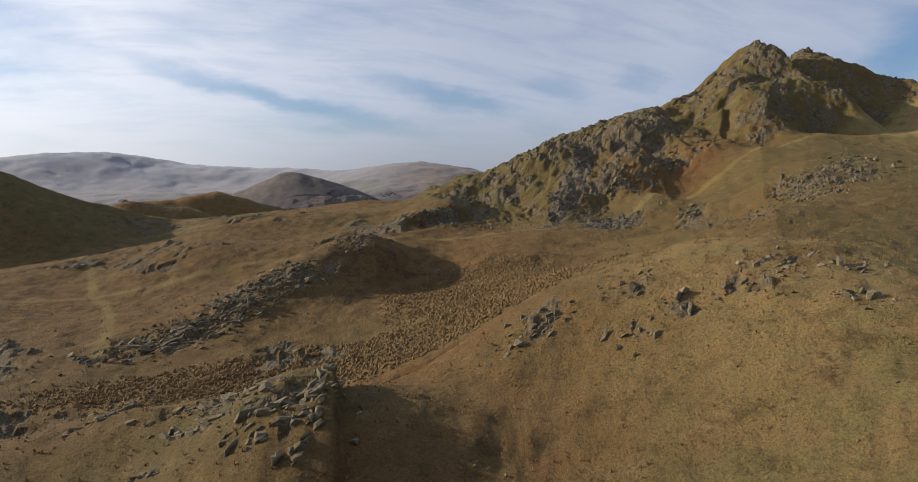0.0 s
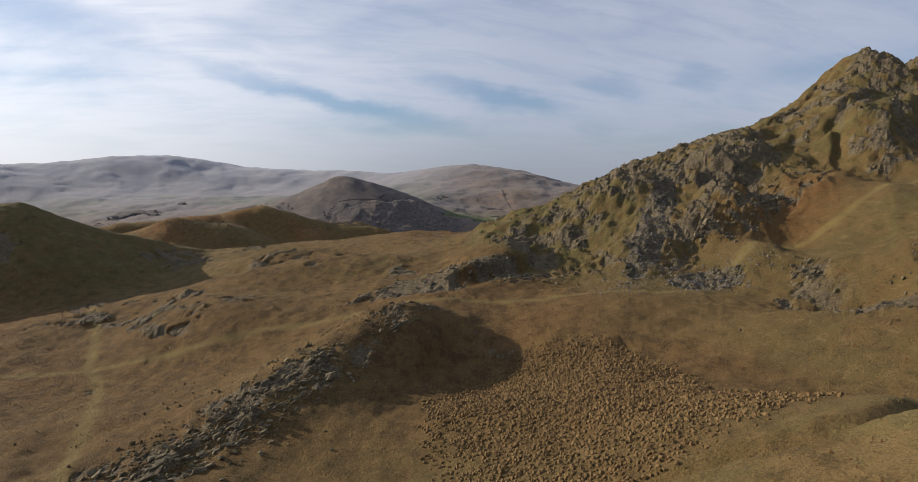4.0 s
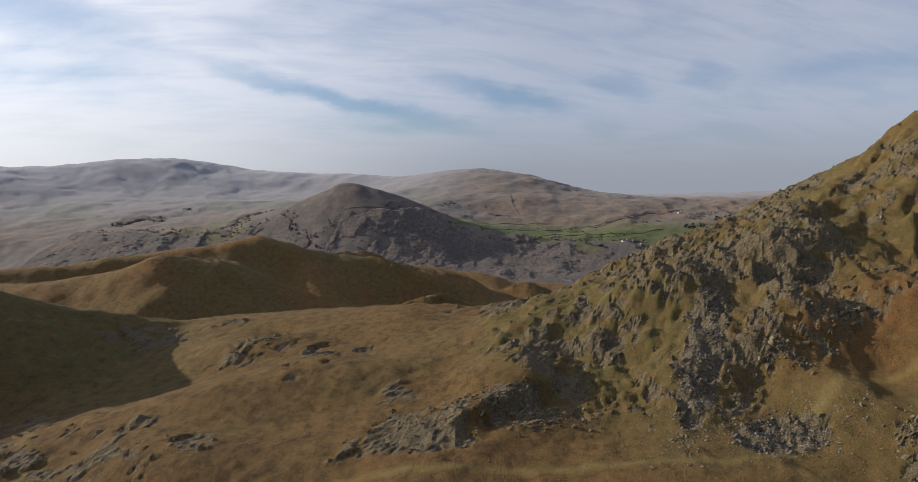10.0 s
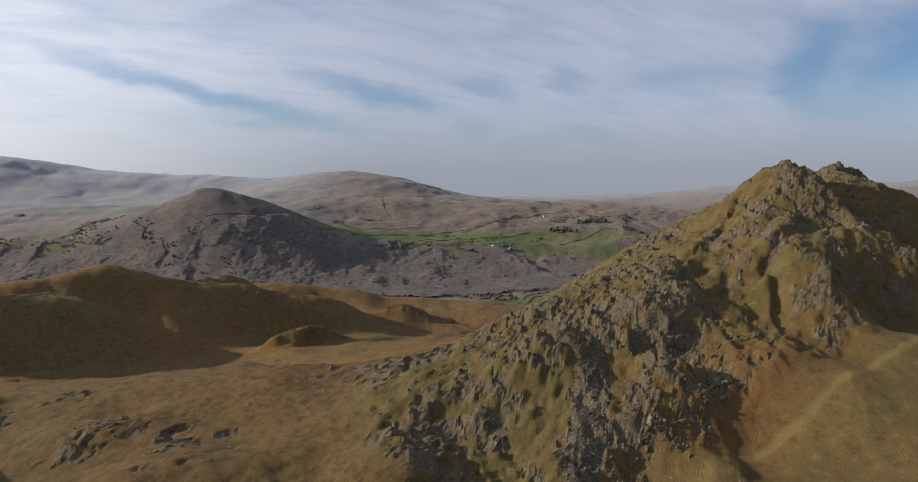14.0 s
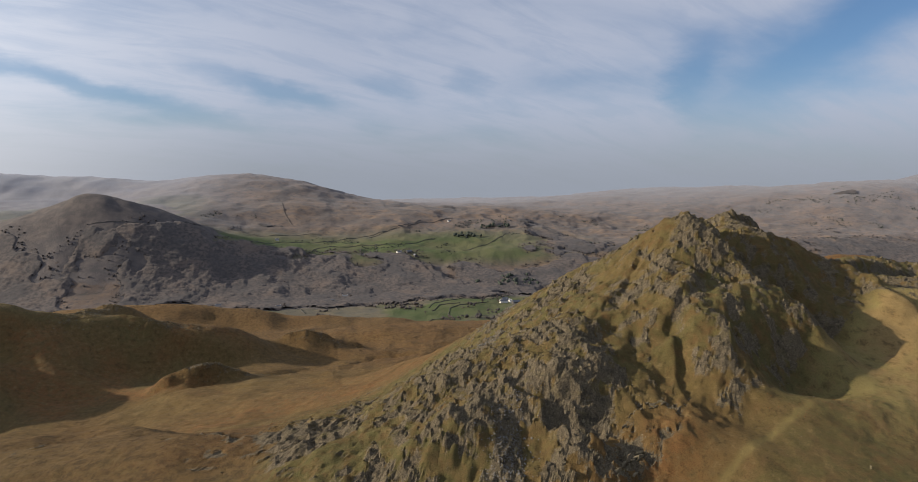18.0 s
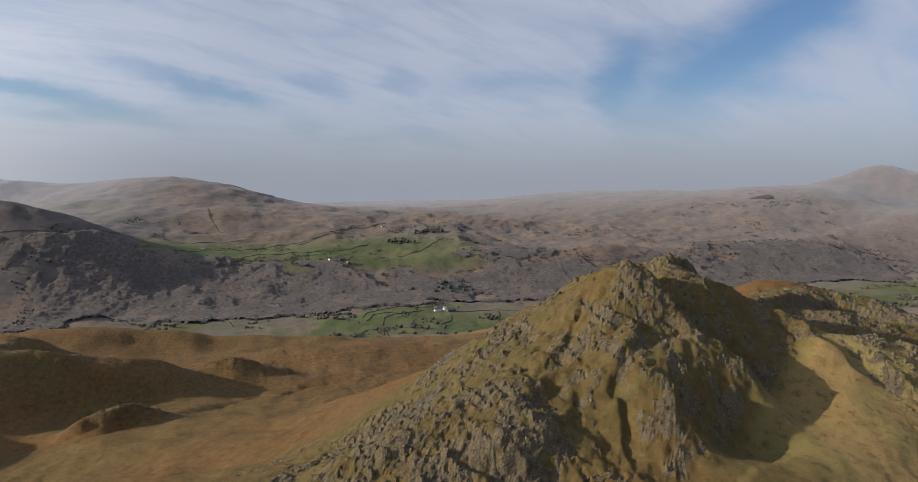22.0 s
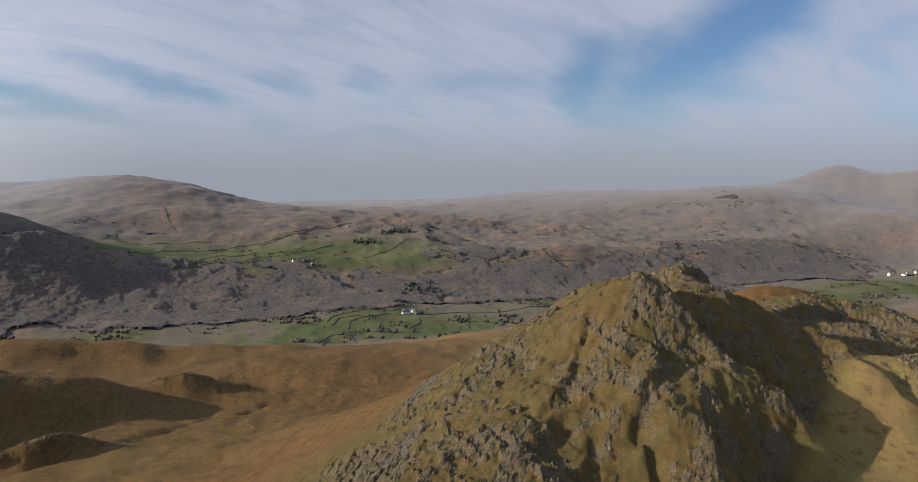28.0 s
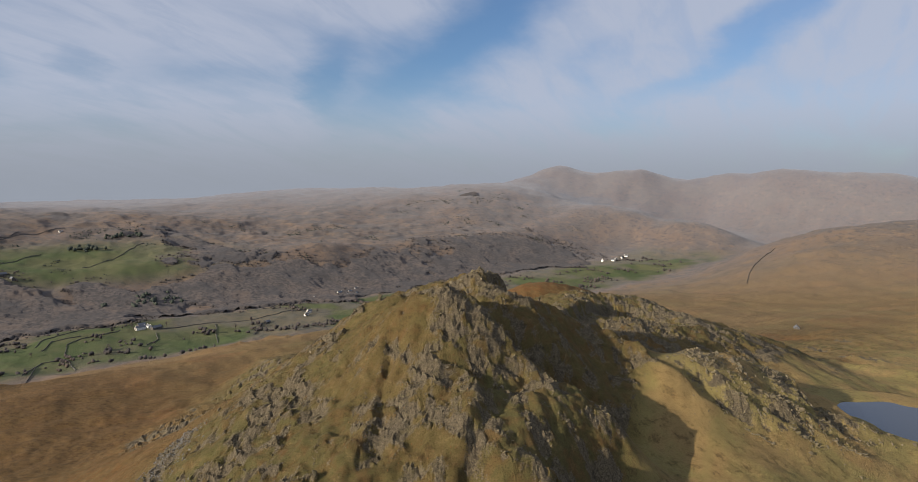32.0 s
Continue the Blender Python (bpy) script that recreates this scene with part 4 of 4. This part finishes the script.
        slab.matrix_local = back @ pose(px, py, z - 0.42 * big, rnd.uniform(-20, 32), rnd.uniform(-28, 20), turn) @ Matrix.Diagonal((big, big * rnd.uniform(0.6, 1.1), big * rnd.uniform(0.7, 1.2), 1))


NEAR_BEDS = [
    ([(-43, 69), (-40, 72), (-38, 75)], 0.9), ([(-31, 72), (-24, 69), (-18, 65)], 1.1), ([(-27, 67), (-22, 66)], 1.0), ([(-31, 66), (-24, 62)], 1.1), ([(-21, 57), (-19, 60), (-14, 62)], 1.3),
    ([(-18, 56), (-13, 59)], 1.3), ([(-15, 53), (-12.5, 57)], 1.2), ([(-26, 64), (-20, 62)], 0.9), ([(-14.5, 66), (-15, 71), (-14, 75)], 1.1), ([(-13.2, 57), (-13.5, 64)], 1.0), ([(-33, 59), (-28, 60)], 1.0),
]
MIDDLE_BEDS = [
    ([(-67, 127), (-58, 129), (-49, 133)], 1.5), ([(-62, 131), (-52, 136), (-43, 142)], 1.2), ([(-58, 138), (-48, 144), (-38, 152)], 0.9), ([(-45, 150), (-38, 156)], 0.9), ([(-28, 176), (-23, 182)], 1.3), ([(-26, 190), (-20, 196)], 1.2),
]
FAR_BEDS = [
    ([(-14, 230), (-4, 233), (6, 232)], 1.6), ([(-10, 226), (4, 228)], 1.4), ([(72, 214), (79, 218)], 1.5), ([(10, 83), (13, 85)], 0.8), ([(39, 80), (43, 83)], 0.9),
    ([(-78, 280), (-70, 283)], 1.4), ([(-102, 303), (-93, 306)], 1.4), ([(236, 294), (250, 304)], 2.0), ([(250, 286), (262, 296)], 2.0), ([(272, 280), (288, 292)], 2.0), ([(262, 302), (276, 312)], 1.8), ([(233, 284), (238, 277)], 1.3), ([(249, 277), (256, 268)], 1.4), ([(258, 272), (264, 262)], 1.4), ([(268, 284), (276, 276), (283, 268)], 1.5), ([(284, 262), (288, 253)], 1.4),
    ([(54, 243), (60, 249), (67, 247)], 1.6), ([(74, 251), (80, 255), (86, 258)], 1.6), ([(86, 268), (94, 272), (102, 271)], 1.2), ([(240, 268), (246, 260)], 1.2), ([(253, 258), (259, 250)], 1.2), ([(224, 276), (229, 268)], 1.1),
]
for line, size in NEAR_BEDS + MIDDLE_BEDS + FAR_BEDS:
    slate_bed(line, size)


# ---------------------------------------------------------------- grass, bracken, heather
def tuft(seed, blades=9, spread=0.34, tall=0.75):
    """A clump of arching blades, as thin three-cornered leaves."""
    rnd = random.Random(seed)
    bm = bmesh.new()
    for k in range(blades):
        a = 2 * math.pi * k / blades + rnd.uniform(-0.4, 0.4)
        out, up, wide = spread * rnd.uniform(0.6, 1.5), tall * rnd.uniform(0.6, 1.1), rnd.uniform(0.06, 0.11)
        d, e = Vector((math.cos(a), math.sin(a), 0)), Vector((-math.sin(a), math.cos(a), 0))
        root, mid = d * 0.06, d * out * 0.55 + Vector((0, 0, up * 0.8))
        tip = d * out + Vector((0, 0, up * rnd.uniform(0.55, 0.95)))
        p = [bm.verts.new(v) for v in (root - e * wide, root + e * wide, mid + e * wide * 0.8, mid - e * wide * 0.8, tip)]
        bm.faces.new((p[0], p[1], p[2], p[3]))
        bm.faces.new((p[3], p[2], p[4]))
    return bm


def cushion(seed, tall=0.7):
    """A rounded uneven tussock."""
    rnd = random.Random(seed)
    points = []
    for k in range(9):
        a, r = rnd.uniform(0, 2 * math.pi), rnd.uniform(0.1, 0.62)
        points.append((r * math.cos(a), r * math.sin(a), tall * (1 - r * r * 1.7) * rnd.uniform(0.7, 1.1)))
    points += [(0.6 * math.cos(a), 0.6 * math.sin(a), -0.15) for a in (0, 1.6, 3.1, 4.6)]
    return hull(points)


TUFTS = [shape_of(tuft(k, 5)) for k in range(5)]
CUSHIONS = [shape_of(cushion(k)) for k in range(5)]
SHRUBS = [shape_of(cushion(20 + k, 1.0)) for k in range(4)]

# the boggy hollow behind the first knoll is full of tussocks
x, y, z = near_points(46000, -75, 45, 88, 205, lambda x, y, r: (r < 0.3) & (
    (dome(x, y, -16, 112, 62, 15, 12) > 0.38 + 0.25 * rng.rand(len(x))) | (dome(x, y, 6, 150, 26, 34, 0) > 0.38 + 0.25 * rng.rand(len(x)))))
strew("bog_tussocks", CUSHIONS, x, y, z, rng.uniform(0.3, 0.6, len(x)), TUSSOCK, rng, 0.1, "straw-brown tussock grass crowding the boggy hollow", "tussocks")
# coarse grass over the nearer slopes
x, y, z = near_points(15000, -120, 130, 28, 240, lambda x, y, r: (r < 0.5) & (np.hypot(x, y) < 235) & (rng.rand(len(x)) < 0.9))
strew("grass_tufts", TUFTS, x, y, z - 0.04, rng.uniform(0.22, 0.48, len(x)), STRAW, rng, 0.15, "tawny tufts of dry fell grass on the near slopes", "grass")
# bracken in drifts
x, y, z = near_points(40000, -150, 260, 40, 420, lambda x, y, r: (r < 0.6) & (fractal(x - 200, y, 70, 4) > 0.28) & (rng.rand(len(x)) < 0.6))
strew("dead_bracken", TUFTS, x, y, z - 0.04, rng.uniform(0.3, 0.6, len(x)), FERN, rng, 0.2, "rust-brown dead bracken lying in drifts", "bracken")
# dark heather and rush clumps, most on the long knoll
x, y, z = near_points(6000, -110, 130, 55, 330, lambda x, y, r: inside(x, y, -52, 165, 42, 16, 55) | (rng.rand(len(x)) < 0.006))
strew("heather_clumps", SHRUBS, x, y, z - 0.05, rng.uniform(0.25, 0.55, len(x)), HEATHER, rng, 0.1, "dark clumps of heather and rush dotted over the turf", "heather")


# ---------------------------------------------------------------- the dale: walls, farms, trees, tarn
def box(bm, x0, x1, y0, y1, z0, z1):
    v = [bm.verts.new(p) for p in ((x0, y0, z0), (x1, y0, z0), (x1, y1, z0), (x0, y1, z0), (x0, y0, z1), (x1, y0, z1), (x1, y1, z1), (x0, y1, z1))]
    for f in ((0, 3, 2, 1), (4, 5, 6, 7), (0, 1, 5, 4), (1, 2, 6, 5), (2, 3, 7, 6), (3, 0, 4, 7)):
        bm.faces.new([v[k] for k in f])


def boxed(*sizes):
    bm = bmesh.new()
    box(bm, *sizes)
    return bm


WALLSTONE = simple("field_wall_stone", (0.110, 0.105, 0.100), 0.95, (0.075, 0.072, 0.070), 0.4)


def field_wall(line, tall=1.6, thick=1.1, label="dark dry-stone field wall dividing the dale pastures", name="dry_stone_wall"):
    """A wall that follows the ground from place to place, with a ragged top."""
    rnd = random.Random(int(abs(line[0][0]) * 7 + abs(line[0][1])))
    places = []
    for (ax, ay), (bx, by) in zip(line, line[1:]):
        n = max(2, int(math.hypot(bx - ax, by - ay) / 9))
        places += [(ax + (bx - ax) * k / n, ay + (by - ay) * k / n) for k in range(n)]
    places.append(line[-1])
    places = [(px + rnd.uniform(-0.7, 0.7), py + rnd.uniform(-0.7, 0.7)) for px, py in places]
    xs, ys = np.array([p[0] for p in places]), np.array([p[1] for p in places])
    zs = land(xs, ys)[0]
    bm = bmesh.new()
    rows = []
    for k, (px, py) in enumerate(places):
        ax, ay = places[max(k - 1, 0)]
        bx, by = places[min(k + 1, len(places) - 1)]
        d = Vector((bx - ax, by - ay, 0)).normalized()
        e = Vector((-d.y, d.x, 0)) * thick / 2
        p, h = Vector((px, py, zs[k])), tall * rnd.uniform(0.8, 1.2)
        rows.append([bm.verts.new(v) for v in (p - e - Vector((0, 0, 2)), p - e * 0.7 + Vector((0, 0, h)), p + e * 0.7 + Vector((0, 0, h)), p + e - Vector((0, 0, 2)))])
    for a, b in zip(rows, rows[1:]):
        for k in range(3):
            bm.faces.new((a[k], b[k], b[k + 1], a[k + 1]))
    bm.faces.new(rows[0])
    bm.faces.new(rows[-1][::-1])
    bmesh.ops.recalc_face_normals(bm, faces=bm.faces)
    ob = part(name, bm, WALLSTONE)
    return tagged(ob, label, "wall", "field walls in the dale")


NEAR_WALLS = [
    [(682, 1665), (664, 1620), (640, 1570), (612, 1500)], [(541, 1645), (525, 1593), (487, 1549)], [(346, 1566), (370, 1646), (418, 1683), (490, 1712)],
    [(324, 1632), (353, 1684), (410, 1698)], [(253, 1439), (304, 1544), (350, 1537)], [(343, 1529), (326, 1416)], [(551, 1692), (664, 1686), (775, 1656), (927, 1681)],
    [(693, 1499), (771, 1604)], [(-548, 2111), (-375, 2122), (-270, 2200)], [(-456, 2081), (-330, 2106), (-321, 2092), (-366, 2069)],
]
FAR_WALLS = [
    [(-242, 2088), (-234, 2152), (-254, 2360)], [(-190, 2602), (-174, 2504), (-90, 2472), (81, 2517)], [(-157, 2132), (-33, 2348), (217, 2463), (419, 2557), (494, 2656)],
    [(51, 2152), (70, 2220), (221, 2303), (372, 2285), (493, 2386)], [(255, 2444), (425, 2589), (637, 2707)], [(258, 2154), (270, 2319)], [(203, 2139), (214, 2243)],
    [(551, 2200), (686, 2307), (800, 2446)], [(322, 1672), (347, 1718), (441, 1785), (535, 1773)], [(286, 1504), (230, 1320)], [(-70, 1813), (97, 1829), (105, 1744)], [(4, 1805), (23, 1706)],
]
for line in NEAR_WALLS + FAR_WALLS:
    field_wall(line)
field_wall([(-45, 2987), (-32, 2780), (-2, 2645)], 2.0, 1.6, "long dark wall climbing the bare flank of the round fell")
field_wall([(1852, 901), (1963, 938), (2091, 965), (2269, 975)], 2.0, 1.6, "dark wall running up the brown hillside beyond the dale")


def house(x, y, turn, long=14.0, deep=7.0, eaves=5.0, white=True, stacks=2, label=""):
    """A farm building with pitched slate roof, chimneys, door and windows."""
    z = min(spot_height(x + a, y + b) for a in (-5, 5) for b in (-4, 4))
    skin = LIMEWASH if white else WALLSTONE
    ob = tagged(new("farmhouse" if stacks else "barn"), label or ("white limewashed farmhouse with grey slate roof" if white else "grey stone barn with a slate roof"), "house" if stacks else "barn", "farm buildings in the dale")
    ob.matrix_world = pose(x, y, z, 0, 0, turn)
    h = long / 2
    ridge = eaves + deep * 0.42
    bm = boxed(-h, h, -deep / 2, deep / 2, -3, eaves)
    for s in (-h, h):
        v = [bm.verts.new(p) for p in ((s, -deep / 2, eaves), (s, deep / 2, eaves), (s, 0, ridge))]
        bm.faces.new(v if s > 0 else v[::-1])
    part("wall", bm, skin, ob)
    bm = bmesh.new()
    e, o = deep / 2 + 0.4, h + 0.3
    lo = eaves - 0.34
    v = [bm.verts.new(p) for p in ((-o, -e, lo), (o, -e, lo), (o, 0, ridge + 0.05), (-o, 0, ridge + 0.05), (o, e, lo), (-o, e, lo),
                                   (-o, -e, lo + 0.3), (o, -e, lo + 0.3), (o, 0, ridge + 0.4), (-o, 0, ridge + 0.4), (o, e, lo + 0.3), (-o, e, lo + 0.3))]
    for f in ((0, 1, 2, 3), (3, 2, 4, 5), (6, 9, 8, 7), (9, 11, 10, 8), (0, 6, 7, 1), (5, 4, 10, 11), (1, 7, 8, 2), (2, 8, 10, 4), (0, 3, 9, 6), (3, 5, 11, 9)):
        bm.faces.new([v[k] for k in f])
    bmesh.ops.recalc_face_normals(bm, faces=bm.faces)
    part("roof", bm, SLATES, ob)
    for k in range(stacks):
        cx = (-h + 0.8) if k == 0 else (h - 0.8)
        part("chimney", boxed(cx - 0.5, cx + 0.5, -0.5, 0.5, ridge - 0.6, ridge + 1.5), skin, ob)
    for side in (-1, 1):
        for k in range(4 if stacks else 1):
            wx = -h + long * (k + 0.5) / (4 if stacks else 1)
            for level in ((1.0, 3.2) if stacks else (0.4,)):
                w2, t2 = (0.55, 1.3) if stacks else (1.3, 2.6)
                part("window" if stacks else "door", boxed(wx - w2, wx + w2, side * deep / 2 - 0.08, side * deep / 2 + 0.05, level, level + t2), GLASSY, ob)
    return ob


DALE_FARMS = [(328, 2162, 20, 16, 8, 6), (134, 1892, -10, 15, 7, 5.5), (-187, 1834, 10, 14, 7, 5), (-40, 1780, 25, 14, 7, 5), (531, 1711, 12, 22, 8, 6), (553, 1719, 100, 14, 7, 5),
              (-52, 2371, 0, 12, 7, 5), (613, 2660, 15, 12, 6, 5)]
EAST_FARMS = [(2374, 1699, 30, 18, 9, 6.5), (2414, 1671, 80, 16, 8, 6), (2480, 1700, 10, 16, 8, 6), (2554, 1716, 20, 20, 9, 7), (2598, 1720, 100, 16, 8, 6),
              (1144, 1830, 15, 18, 8, 6), (1163, 1815, 95, 14, 7, 5), (1185, 1835, 15, 16, 8, 6), (1220, 1849, 20, 18, 8, 6), (889, 1605, 30, 12, 7, 5), (916, 1634, 10, 13, 7, 5), (1052, 1819, 20, 12, 7, 5)]
for place in DALE_FARMS + EAST_FARMS:
    house(*place)
house(865, 461, 20, 11, 6, 3.2, False, 1, label="lone grey stone hut on the brown moor")
for place in ((360, 2165, 30, 20, 9, 5), (375, 2135, 100, 16, 8, 5), (99, 1862, 0, 14, 8, 4.5), (560, 1695, 20, 24, 9, 5), (543, 1738, 15, 18, 9, 5), (1200, 1822, 40, 16, 8, 5), (780, 1600, 20, 14, 7, 4)):
    house(*place, white=False, stacks=0)

# bare broadleaved woods on the far slopes, trees along the river, dark copses
def crown(seed):
    """A loose rounded crown of ragged clumps, about one unit high."""
    rnd = random.Random(seed)
    bm = bmesh.new()
    for k in range(2):
        c = Vector((rnd.uniform(-0.3, 0.3), rnd.uniform(-0.3, 0.3), rnd.uniform(0.30, 0.52)))
        made = bmesh.ops.create_icosphere(bm, subdivisions=1, radius=rnd.uniform(0.34, 0.46), matrix=Matrix.Translation(c))
        for v in made["verts"]:
            v.co = c + (v.co - c) * rnd.uniform(0.8, 1.2)
    return bm


CROWNS = [shape_of(crown(60 + k)) for k in range(6)]


def dale_points(count, x0, x1, y0, y1, keep):
    x, y = rng.uniform(x0, x1, count), rng.uniform(y0, y1, count)
    axis = 1690 + 60 * lump(x / 700, x * 0 + 7.5) - 0.02 * x
    ok = keep(x, y, y - axis)
    x, y = x[ok], y[ok]
    return x, y, land(x, y)[0]


def valley_axis(x):
    return 1690 + 60 * lump(x / 700, x * 0 + 7.5) - 0.02 * x


def woodland():
    """The closed canopy of the valley woods: crown beside crown, with gaps and a ragged rim."""
    x, y = np.meshgrid(np.arange(-1500, 3000, 4.5), np.arange(1640, 2640, 5.0))
    jx, jy = 1.6 * lump(x / 3.1, y / 3.7), 1.8 * lump(x / 3.3 + 40, y / 3.5)
    x, y = x + jx, y + jy
    wood = wood_cover(x, y, y - valley_axis(x)) + 0.22 * fractal(x, y, 34, 3)
    keep = wood > 0.42
    inner = keep[:-1, :-1] & keep[1:, :-1] & keep[1:, 1:] & keep[:-1, 1:]
    used = np.zeros(keep.shape, bool)
    for a, b in ((0, 0), (1, 0), (1, 1), (0, 1)):
        used[a:a + inner.shape[0], b:b + inner.shape[1]] |= inner
    number = np.full(keep.shape, -1)
    number[used] = np.arange(used.sum())
    ux, uy = x[used], y[used]
    crowns = np.maximum(np.abs(lump(ux / 9.5, uy / 10.5)) ** 0.6, 0.8 * np.abs(lump(ux / 6.1 + 30, uy / 6.7)) ** 0.6)
    z = land(ux, uy)[0] - 1.0 + ease(0.42, 0.62, wood[used]) * (4.2 + 4.0 * crowns + 2.2 * fractal(ux, uy, 45, 2))
    verts = np.stack([ux, uy, z], -1)
    faces = np.stack([number[:-1, :-1][inner], number[:-1, 1:][inner], number[1:, 1:][inner], number[1:, :-1][inner]], -1)
    me = bpy.data.meshes.new("far_woods")
    me.vertices.add(len(verts))
    me.vertices.foreach_set("co", verts.astype(np.float32).ravel())
    me.loops.add(faces.size)
    me.loops.foreach_set("vertex_index", faces.astype(np.int32).ravel())
    me.polygons.add(len(faces))
    me.polygons.foreach_set("loop_start", np.arange(0, faces.size, 4, dtype=np.int32))
    me.update(calc_edges=True)
    me.polygons.foreach_set("use_smooth", np.ones(len(faces), bool))
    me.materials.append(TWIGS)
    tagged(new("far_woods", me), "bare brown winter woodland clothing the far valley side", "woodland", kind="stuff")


woodland()
x, y, z = dale_points(30000, -1500, 3000, 1700, 2500, lambda x, y, a: ((np.abs(wood_cover(x, y, a) - 0.30) < 0.2) & (rng.rand(len(x)) < 0.4)) | ((wood_cover(x, y, a) > 0.5) & (rng.rand(len(x)) < 0.08)))
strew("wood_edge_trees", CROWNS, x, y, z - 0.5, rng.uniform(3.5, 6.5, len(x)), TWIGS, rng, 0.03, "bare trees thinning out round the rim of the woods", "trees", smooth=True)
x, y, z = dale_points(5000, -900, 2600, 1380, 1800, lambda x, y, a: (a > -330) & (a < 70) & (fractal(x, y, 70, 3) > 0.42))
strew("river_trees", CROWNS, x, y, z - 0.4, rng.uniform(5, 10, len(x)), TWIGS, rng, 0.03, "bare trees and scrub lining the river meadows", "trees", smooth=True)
x, y, z = dale_points(3000, 200, 900, 1900, 2600, lambda x, y, a: inside(x, y, 615, 2400, 45, 20, 5) | inside(x, y, 763, 2550, 60, 14, 10) | inside(x, y, 640, 1930, 60, 40, 0))
strew("dark_copses", CROWNS, x, y, z - 0.4, rng.uniform(8, 14, len(x)), CONIFER, rng, 0.03, "dark evergreen copses among the upland pastures", "copse", smooth=True)

x, y, z = dale_points(16000, -600, 2800, 1900, 2750, lambda x, y, a: (wood_cover(x, y, a) < 0.5) & (a > 330) & (dome(x, y, -579, 2237, 420, 330, -20) < 0.1) & (fractal(x - 60, y, 120, 4) > 0.68))
strew("hill_scrub", CROWNS, x, y, z - 0.3, rng.uniform(2.5, 5, len(x)), CONIFER, rng, 0.03, "dark juniper scrub scattered over the knobbly moor", "scrub", smooth=True)

# single trees by the farms
def farm_tree(x, y, tall, seed):
    rnd = random.Random(seed)
    ob = tagged(new("tree"), "bare broadleaved winter tree beside a farm", "tree", "trees by the farms")
    ob.matrix_world = pose(x, y, spot_height(x, y) - 0.2, 0, 0, rnd.uniform(0, 360))
    bm = bmesh.new()
    bmesh.ops.create_cone(bm, segments=7, radius1=0.05 * tall, radius2=0.02 * tall, depth=0.6 * tall, matrix=Matrix.Translation((0, 0, 0.3 * tall)))
    part("trunk", bm, BARK, ob)
    for k in range(4):
        a = k * 1.6 + rnd.uniform(-0.4, 0.4)
        bm = bmesh.new()
        tip = Vector((math.cos(a) * 0.26 * tall, math.sin(a) * 0.26 * tall, 0.75 * tall))
        foot = Vector((0, 0, (0.3 + 0.06 * k) * tall))
        bmesh.ops.create_cone(bm, segments=5, radius1=0.018 * tall, radius2=0.006 * tall, depth=(tip - foot).length,
                              matrix=Matrix.Translation((tip + foot) / 2) @ (tip - foot).to_track_quat("Z", "Y").to_matrix().to_4x4())
        part("limb", bm, BARK, ob)
    bm = bmesh.new()
    for k in range(26):
        c = Vector((rnd.gauss(0, 0.17), rnd.gauss(0, 0.17), rnd.uniform(0.42, 0.98))) * tall
        made = bmesh.ops.create_icosphere(bm, subdivisions=1, radius=rnd.uniform(0.05, 0.10) * tall, matrix=Matrix.Translation(c))
        for v in made["verts"]:
            v.co = c + (v.co - c) * rnd.uniform(0.55, 1.4)
    part("crown", bm, TWIGS, ob)


for k, (tx, ty) in enumerate(((310, 2150), (345, 2150), (385, 2160), (118, 1880), (150, 1885), (-200, 1822), (-170, 1845), (-25, 1790), (515, 1700), (520, 1728), (575, 1702), (590, 1715), (470, 1700),
                              (1130, 1815), (1175, 1845), (1235, 1838), (900, 1615), (880, 1590), (935, 1625), (2390, 1685), (2440, 1690), (2520, 1700), (2570, 1735), (620, 1580), (700, 1600), (760, 1640), (300, 1600), (420, 1560))):
    farm_tree(tx, ty, 8 + 4 * ((k * 37) % 10) / 10, 300 + k)


def tarn_sheet():
    m, n, surface = shader("tarn_water", 0.08)
    surface.inputs["Base Color"].default_value = (0.012, 0.018, 0.030, 1)
    surface.inputs["Specular IOR Level"].default_value = 0.5
    at = n.add("ShaderNodeTexCoord").outputs["Object"]
    n.plug(surface.inputs["Normal"], n.add("ShaderNodeBump", Strength=0.25, Distance=0.1, Height=n.noise(at, 1.2, 3.0, 0.6)).outputs[0])
    cx, cy, ra, rb, turn, level = TARN
    bm = bmesh.new()
    ring = [bm.verts.new((1.3 * ra * math.cos(a), 1.3 * rb * math.sin(a), 0)) for a in np.linspace(0, 2 * math.pi, 48, endpoint=False)]
    bm.faces.new(ring)
    ob = part("tarn_water", bm, m)
    ob.matrix_world = pose(cx, cy, level, 0, 0, turn)
    return tagged(ob, "small dark blue mountain tarn in a grassy hollow", "water", kind="structure")


tarn_sheet()

# the cairn on the summit
cairn = tagged(new("cairn"), "small pile of pale stones on the summit of the pike", "cairn")
cx, cy = 187, 357
cairn.matrix_world = pose(cx, cy, spot_height(cx, cy) - 0.1)
for k in range(22):
    bm = rock_hull(500 + k, 0.5, 0.4, 0.3)
    a, level = k * 2.4, k / 22
    stone = part("stone", bm, STONE, cairn)
    stone.location = (0.6 * (1 - level) * math.cos(a), 0.6 * (1 - level) * math.sin(a), 0.7 * level)
